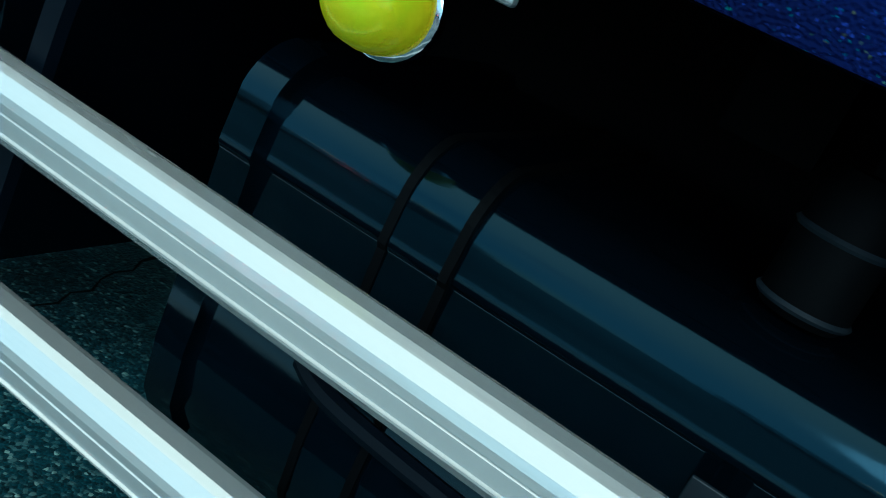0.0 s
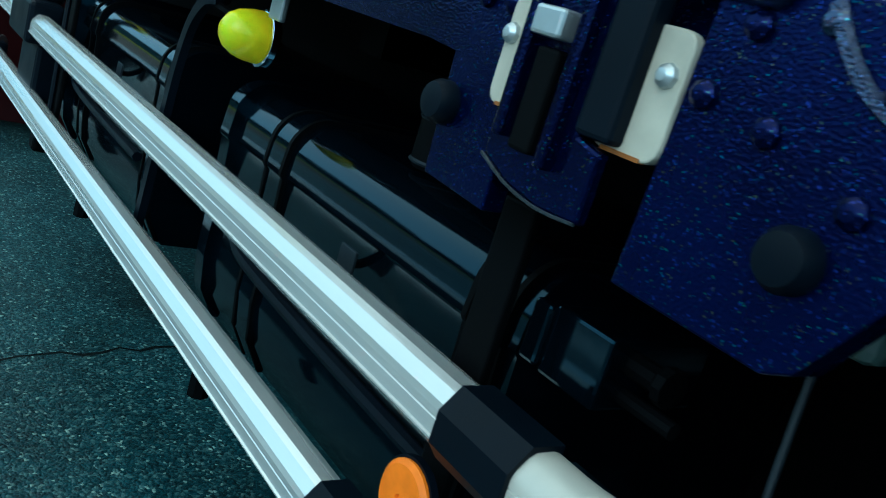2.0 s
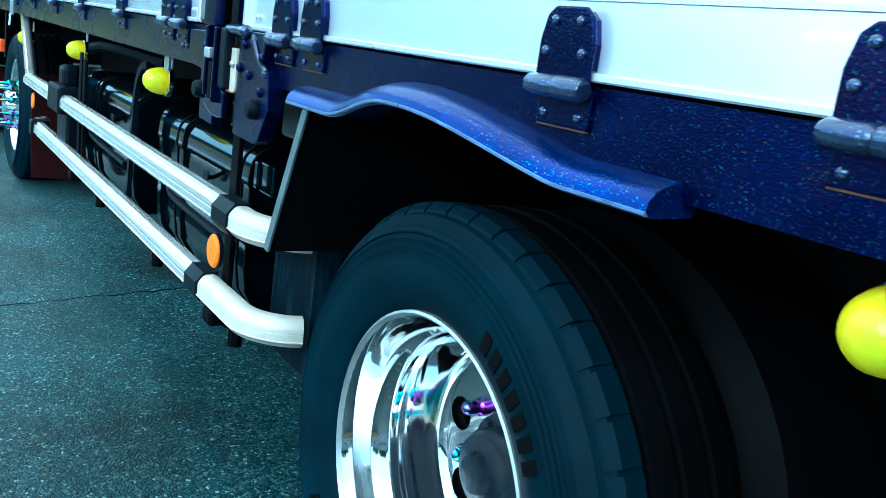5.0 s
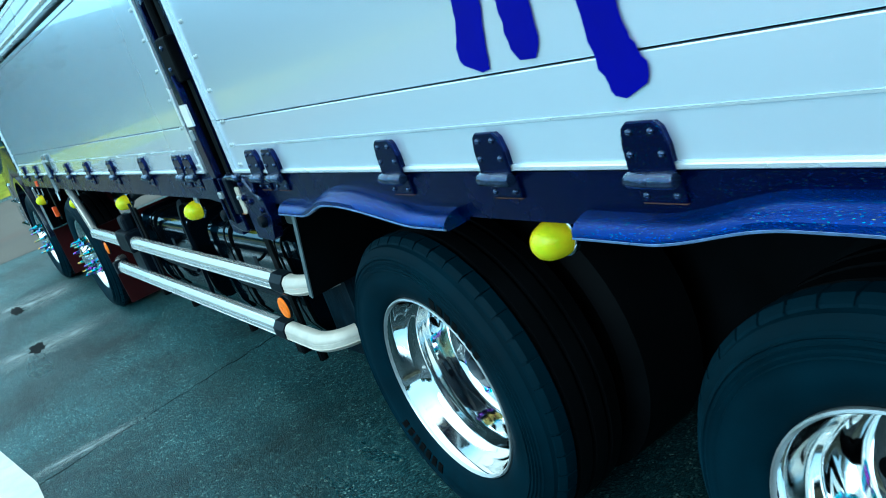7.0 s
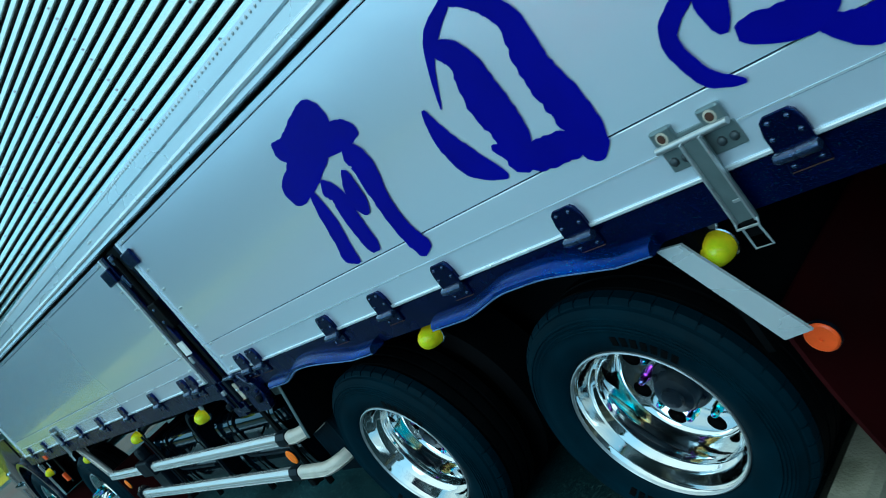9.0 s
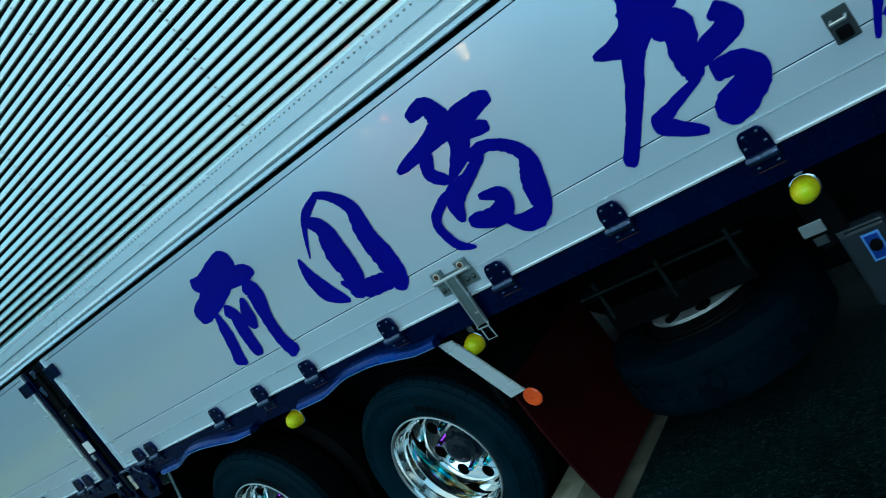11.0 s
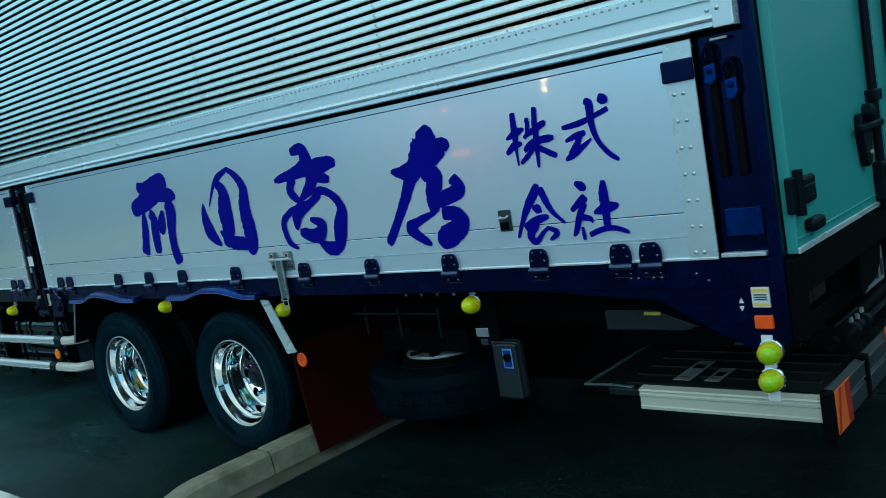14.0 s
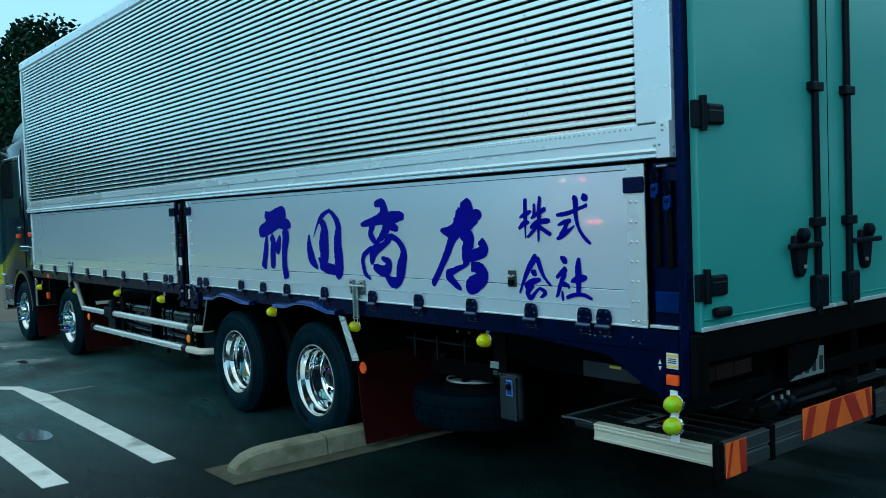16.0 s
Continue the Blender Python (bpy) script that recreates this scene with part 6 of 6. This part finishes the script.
def cab():
    c = holder("cab", truck)
    tagged(c, "dark blue truck cab with chrome trim")
    prof = [(-12.0, 0.42), (-12.02, 1.3), (-11.88, 2.35), (-11.66, 2.72), (-10.5, 2.78), (-10.32, 2.70), (-10.28, 1.0), (-10.28, 0.95), (-11.24, 0.95), (-11.28, 0.5)]
    part("shell", prism(prof, "y", 0.06, WIDE - 0.06, 0.04), CABPAINT, c, smooth=True)
    part("roof_spoiler", prism([(-11.35, 2.75), (-11.05, 2.92), (-10.75, 2.99), (-10.38, 3.02), (-10.30, 2.75)], "y", 0.10, WIDE - 0.10, 0.04), PALEROOF, c, "pale roof deflector", smooth=True)
    part("side_window", prism([(-11.74, 1.70), (-11.68, 2.36), (-11.50, 2.48), (-10.80, 2.48), (-10.77, 1.70)], "y", 0.045, 0.065), GLASS, c)
    part("window_trim", box(-10.74, -10.64, 0.030, 0.062, 1.98, 2.54, 0.012), CHROME, c)
    part("window_trim", box(-11.62, -10.745, 0.030, 0.062, 2.49, 2.54, 0.012), CHROME, c)
    part("door_gap", box(-10.63, -10.62, 0.05, 0.064, 1.0, 2.62), BLACK, c)
    part("side_fairing", box(-10.34, -10.22, 0.03, 0.25, 1.0, 2.62, 0.02), CABPAINT, c)
    part("exhaust_trim", box(-10.30, -10.22, 0.02, 0.06, 1.05, 1.30, 0.012), CHROME, c)
    part("door_handle", box(-10.9, -10.72, 0.03, 0.06, 1.52, 1.57, 0.01), CHROME, c)
    for z in (0.45, 0.68):
        part("step", box(-11.92, -11.34, 0.02, 0.2, z, z + 0.05, 0.01), CHROME, c)
    part("wheel_arch", sweep([(-10.78 + 0.50 * math.cos(radians(a)), 0.05, 0.44 + 0.52 * math.sin(radians(a))) for a in range(0, 181, 12)], [(-0.01, -0.03), (0.03, -0.03), (0.03, 0.03), (-0.01, 0.03)], (0, 1, 0)), CABPAINT, c)
    m = part("mirror", box(-12.15, -12.05, -0.20, 0.0, 2.0, 2.55, 0.03), PLASTIC, c)
    part("mirror_arm", sweep([(-12.1, -0.1, 2.60), (-12.0, 0.0, 2.66), (-11.8, 0.08, 2.66)], disc(0.02, 8)), CHROME, c)
    part("arch_liner", box(-11.25, -10.30, 0.3, 0.34, 0.2, 0.95), BLACK, c)
    part("bumper", box(-12.05, -11.9, 0.05, WIDE - 0.05, 0.35, 0.9, 0.03), CHROME, c)
    part("side_tank", box(-10.20, -10.14, 0.04, 0.30, 0.50, 0.88, 0.015), CHROME, truck)
    for x, z in ((-10.87, 1.44), (-10.25, 1.46)):
        part("red_side_lamp", box(x - 0.04, x + 0.04, 0.008, 0.062, z - 0.03, z + 0.03, 0.012), SIGNAL, c)
    part("step_cover", box(-10.78, -10.40, 0.022, 0.062, 1.23, 1.31, 0.018), CHROME, c)
    part("side_reflector", box(-9.44, -9.34, -0.006, 0.003, 0.915, 0.955, 0.003), SIGNAL, truck)
    part("red_marker", box(-9.75, -9.68, 0.06, 0.09, 0.63, 0.71, 0.006), SIGNAL, truck)
    part("marker_stay", box(-9.75, -9.68, 0.091, 0.101, 0.6, 0.93, 0.002), BLACK, truck)


cab()

# ---------------------------------------------------------------- surroundings


def leaves(q, centre, spread, count, size, rnd):
    for _ in range(count):
        u = Vector((rnd.gauss(0, 1), rnd.gauss(0, 1), rnd.gauss(0, 0.8)))
        u = u.normalized() * rnd.uniform(0.35, 1.0) ** 0.6
        p = Vector(centre) + Vector((u.x * spread, u.y * spread, u.z * spread * 0.8))
        a = Vector((rnd.uniform(-1, 1), rnd.uniform(-1, 1), rnd.uniform(-0.7, 0.7))).normalized() * size * rnd.uniform(0.6, 1.3)
        b = a.orthogonal().normalized() * size * rnd.uniform(0.4, 0.8)
        q.faces.new([q.verts.new(p + v) for v in (-a, b * 0.9, a, -b)])


def tree(x, y, h, seed, z=0.0):
    rnd = random.Random(seed)
    t = holder("tree", at=(x, y, z))
    tagged(t, "broad-leaved tree with a dense dark green crown", "tree", "trees on the bank")
    trunk = bmesh.new()
    lean = rnd.uniform(-0.3, 0.3)
    line = smooth_path([(0, 0, -0.3, 0.05 * h / 2), (lean * 0.3, 0.1, h * 0.25, 0.036 * h / 2), (lean, 0.0, h * 0.6, 0.02 * h / 2), (lean * 1.2, 0.1, h * 0.9, 0.006 * h / 2)], 4)

    def limb(pts):
        rows = []
        for px, py, pz, r in pts:
            rows.append([trunk.verts.new((px + r * math.cos(k * 1.0472), py + r * math.sin(k * 1.0472), pz)) for k in range(6)])
        for r0, r1 in zip(rows, rows[1:]):
            for k in range(6):
                trunk.faces.new((r0[k], r1[k], r1[(k + 1) % 6], r0[(k + 1) % 6]))

    limb(line)
    crown = bmesh.new()
    for k in range(11):
        a, f = rnd.uniform(0, 6.28), rnd.uniform(0.32, 0.9)
        base = line[int(f * (len(line) - 1))]
        reach = h * rnd.uniform(0.14, 0.30) * (1.15 - f * 0.6)
        tip = (base[0] + reach * math.cos(a), base[1] + reach * math.sin(a), base[2] + h * rnd.uniform(0.04, 0.14), 0.01)
        limb([(base[0], base[1], base[2], base[3] * 0.5), ((base[0] + tip[0]) / 2, (base[1] + tip[1]) / 2, base[2] * 0.4 + tip[2] * 0.6, base[3] * 0.3), tip])
        leaves(crown, tip[:3], h * rnd.uniform(0.10, 0.17), 240, 0.018 * h, rnd)
    leaves(crown, (line[-1][0], line[-1][1], h * 0.88), h * 0.14, 300, 0.018 * h, rnd)
    part("trunk", trunk, BARK, t, smooth=True)
    part("crown", crown, LEAF, t)


def bank(name, label, rows, along, seed, mat):
    """A sloping strip; rows are (distance, height) pairs outward from a line, along gives its points."""
    q = bmesh.new()
    rnd = random.Random(seed)
    grid = []
    for (x, y, nx, ny) in along:
        grid.append([q.verts.new((x + nx * d, y + ny * d, hgt * (0.85 + 0.3 * rnd.random()) if hgt > 0.45 else hgt)) for d, hgt in rows])
    for r0, r1 in zip(grid, grid[1:]):
        for k in range(len(rows) - 1):
            q.faces.new((r0[k], r1[k], r1[k + 1], r0[k + 1]))
    ob = part(name, q, mat, smooth=True)
    tagged(ob, label, "bank", kind="structure")


edge = [(-24 + 1.2 * math.sin(i * 0.7), 60 - i * 8, -1, 0.0) for i in range(12)]
bank("grass_verge", "yellow-green grass verge at the edge of the parking area", [(0, 0.004), (0.4, 0.1), (4, 0.4)], edge, 5, GRASS)
bank("hillside", "dark green slope behind the grass verge", [(4, 0.4), (6, 0.6), (14, 2.0), (40, 6.0), (160, 14.0)], edge, 6, SCRUB)


def woods():
    """Far wooded slopes round the parking area."""
    rnd = random.Random(11)
    q = bmesh.new()
    for _ in range(520):
        if rnd.random() < 0.5:
            d = rnd.uniform(22, 90)
            c = Vector((-24 - d, rnd.uniform(-30, 75), 0))
        else:
            # unseen low trees placed to tone the side panels' reflections
            d = rnd.uniform(4, 60)
            c = Vector((rnd.choice((rnd.uniform(-75, -30), rnd.uniform(-75, -30), rnd.uniform(30, 80))), -12 - d, 0))
        hgt = max(0.5, (d - 14) * 0.14) if d > 14 else 0.5
        top = rnd.uniform(3.5, 7.5)
        if c.y < -10:
            hgt, top = 0.0, rnd.uniform(2.6, 4.6)
        for k in range(5):
            leaves(q, (c.x + rnd.uniform(-1.5, 1.5), c.y + rnd.uniform(-1.5, 1.5), hgt + top * (0.25 + 0.17 * k)), 1.9, 26, 0.5, rnd)
    ob = part("woodland", q, LEAF)
    tagged(ob, "dense dark green woodland on the slopes around", "woodland", kind="stuff")


woods()


def hedge():
    """Tall dense hedge on the verge along the far side of the parking bay."""
    rnd = random.Random(31)
    q = bmesh.new()
    for i in range(330):
        x = rnd.uniform(-15, 13)
        leaves(q, (x, 4.9 + rnd.uniform(-0.5, 0.6), rnd.uniform(0.25, 2.7 + 0.4 * math.sin(x * 0.9))), 0.55, 75, 0.10, rnd)
    tagged(part("hedge", q, LEAF), "dense dark green hedge beyond the parking bay", "hedge", kind="stuff")


hedge()
for i, (x, y, h, z) in enumerate([(-36, 1.5, 9.5, 1.4), (-42, 12.0, 8.5, 2.0), (-34, 6.0, 8.0, 1.2), (-44, 9.0, 9.0, 3.0), (-50, 8.0, 9.0, 3.0), (-47, 3.5, 10.0, 4.0)]):
    tree(x, y, h, 20 + i, z)


GLOW_WARM = material("warm_lamp", (1.0, 0.40, 0.09), 0.4, emit=45)
GLOW_RED = material("red_lamp", (1.0, 0.05, 0.03), 0.4, emit=45)


def parked_lorry(x, y, length):
    """A plain lorry across the parking area, mirrored in the side panels, with its marker lamps lit."""
    t = holder("lorry", at=(x, y, 0))
    tagged(t, "dark lorry parked across the lot with lit marker lamps", "lorry")
    # unseen box kept bright so the panels' reflection stays light
    part("cargo_box", box(-length / 2, length / 2, -2.3, 0.0, 0.95, 2.25, 0.03), TRIM, t)
    part("chassis", box(-length / 2, length / 2 + 1.6, -2.2, -0.1, 0.55, 0.93), BLACK, t)
    part("cab", prism([(length / 2 + 0.1, 0.6), (length / 2 + 1.75, 0.6), (length / 2 + 1.7, 1.5), (length / 2 + 1.45, 2.3), (length / 2 + 0.1, 2.4)], "y", -2.25, -0.05, 0.03), CABPAINT, t)
    for wx in (-length / 2 + 1.0, -length / 2 + 2.2, length / 2 + 0.8):
        part("wheel", turned([(0.2, -0.28), (0.4, -0.28), (0.4, -0.02), (0.2, -0.02)], 28, "y", (wx, 0, 0.4), closed=True), RUBBER, t)
        part("hubcap", turned([(0.21, -0.05), (0.15, 0.0), (0.0, 0.01)], 20, "y", (wx, 0, 0.4)), CHROME, t)
    for dx, z, glow in ((1.30, 2.30, GLOW_RED), (1.45, 1.08, GLOW_RED), (1.80, 1.10, GLOW_RED), (0.55, 2.30, GLOW_WARM)):
        part("marker", box(dx - 0.05, dx + 0.05, 0.0, 0.04, z, z + 0.11, 0.01), glow, t)


parked_lorry(-15.5, -15.5, 5.5)
parked_lorry(-2.5, -19.0, 6.0)


def lamp_post(x, y, h):
    t = holder("street_lamp", at=(x, y, 0))
    tagged(t, "street lamp with a warm lit head at the lot's edge", "street lamp")
    part("pole", turned([(0.07, 0), (0.06, 1), (0.045, h)], 12, "z"), STEEL, t, smooth=True)
    part("arm", sweep([(0, 0, h), (0, 0.3, h + 0.12), (0, 0.7, h + 0.15)], disc(0.03, 8)), STEEL, t)
    part("head", box(-0.12, 0.12, 0.55, 1.0, h + 0.12, h + 0.2, 0.03), GREYBOX, t)
    part("drop_rod", turned([(0.012, h - 0.3), (0.012, h + 0.15)], 8, "z", (0, 0.8, 0)), STEEL, t)
    for z, r in ((h + 0.0, 0.12), (h - 0.30, 0.08)):
        part("bulb", turned([(0.0, z - r), (r * 0.7, z - r * 0.7), (r, z), (r * 0.7, z + r * 0.7), (0.0, z + r)], 14, "z", (0, 0.8, 0)), GLOW_WARM, t, smooth=True)


lamp_post(-14.2, -21.2, 2.9)
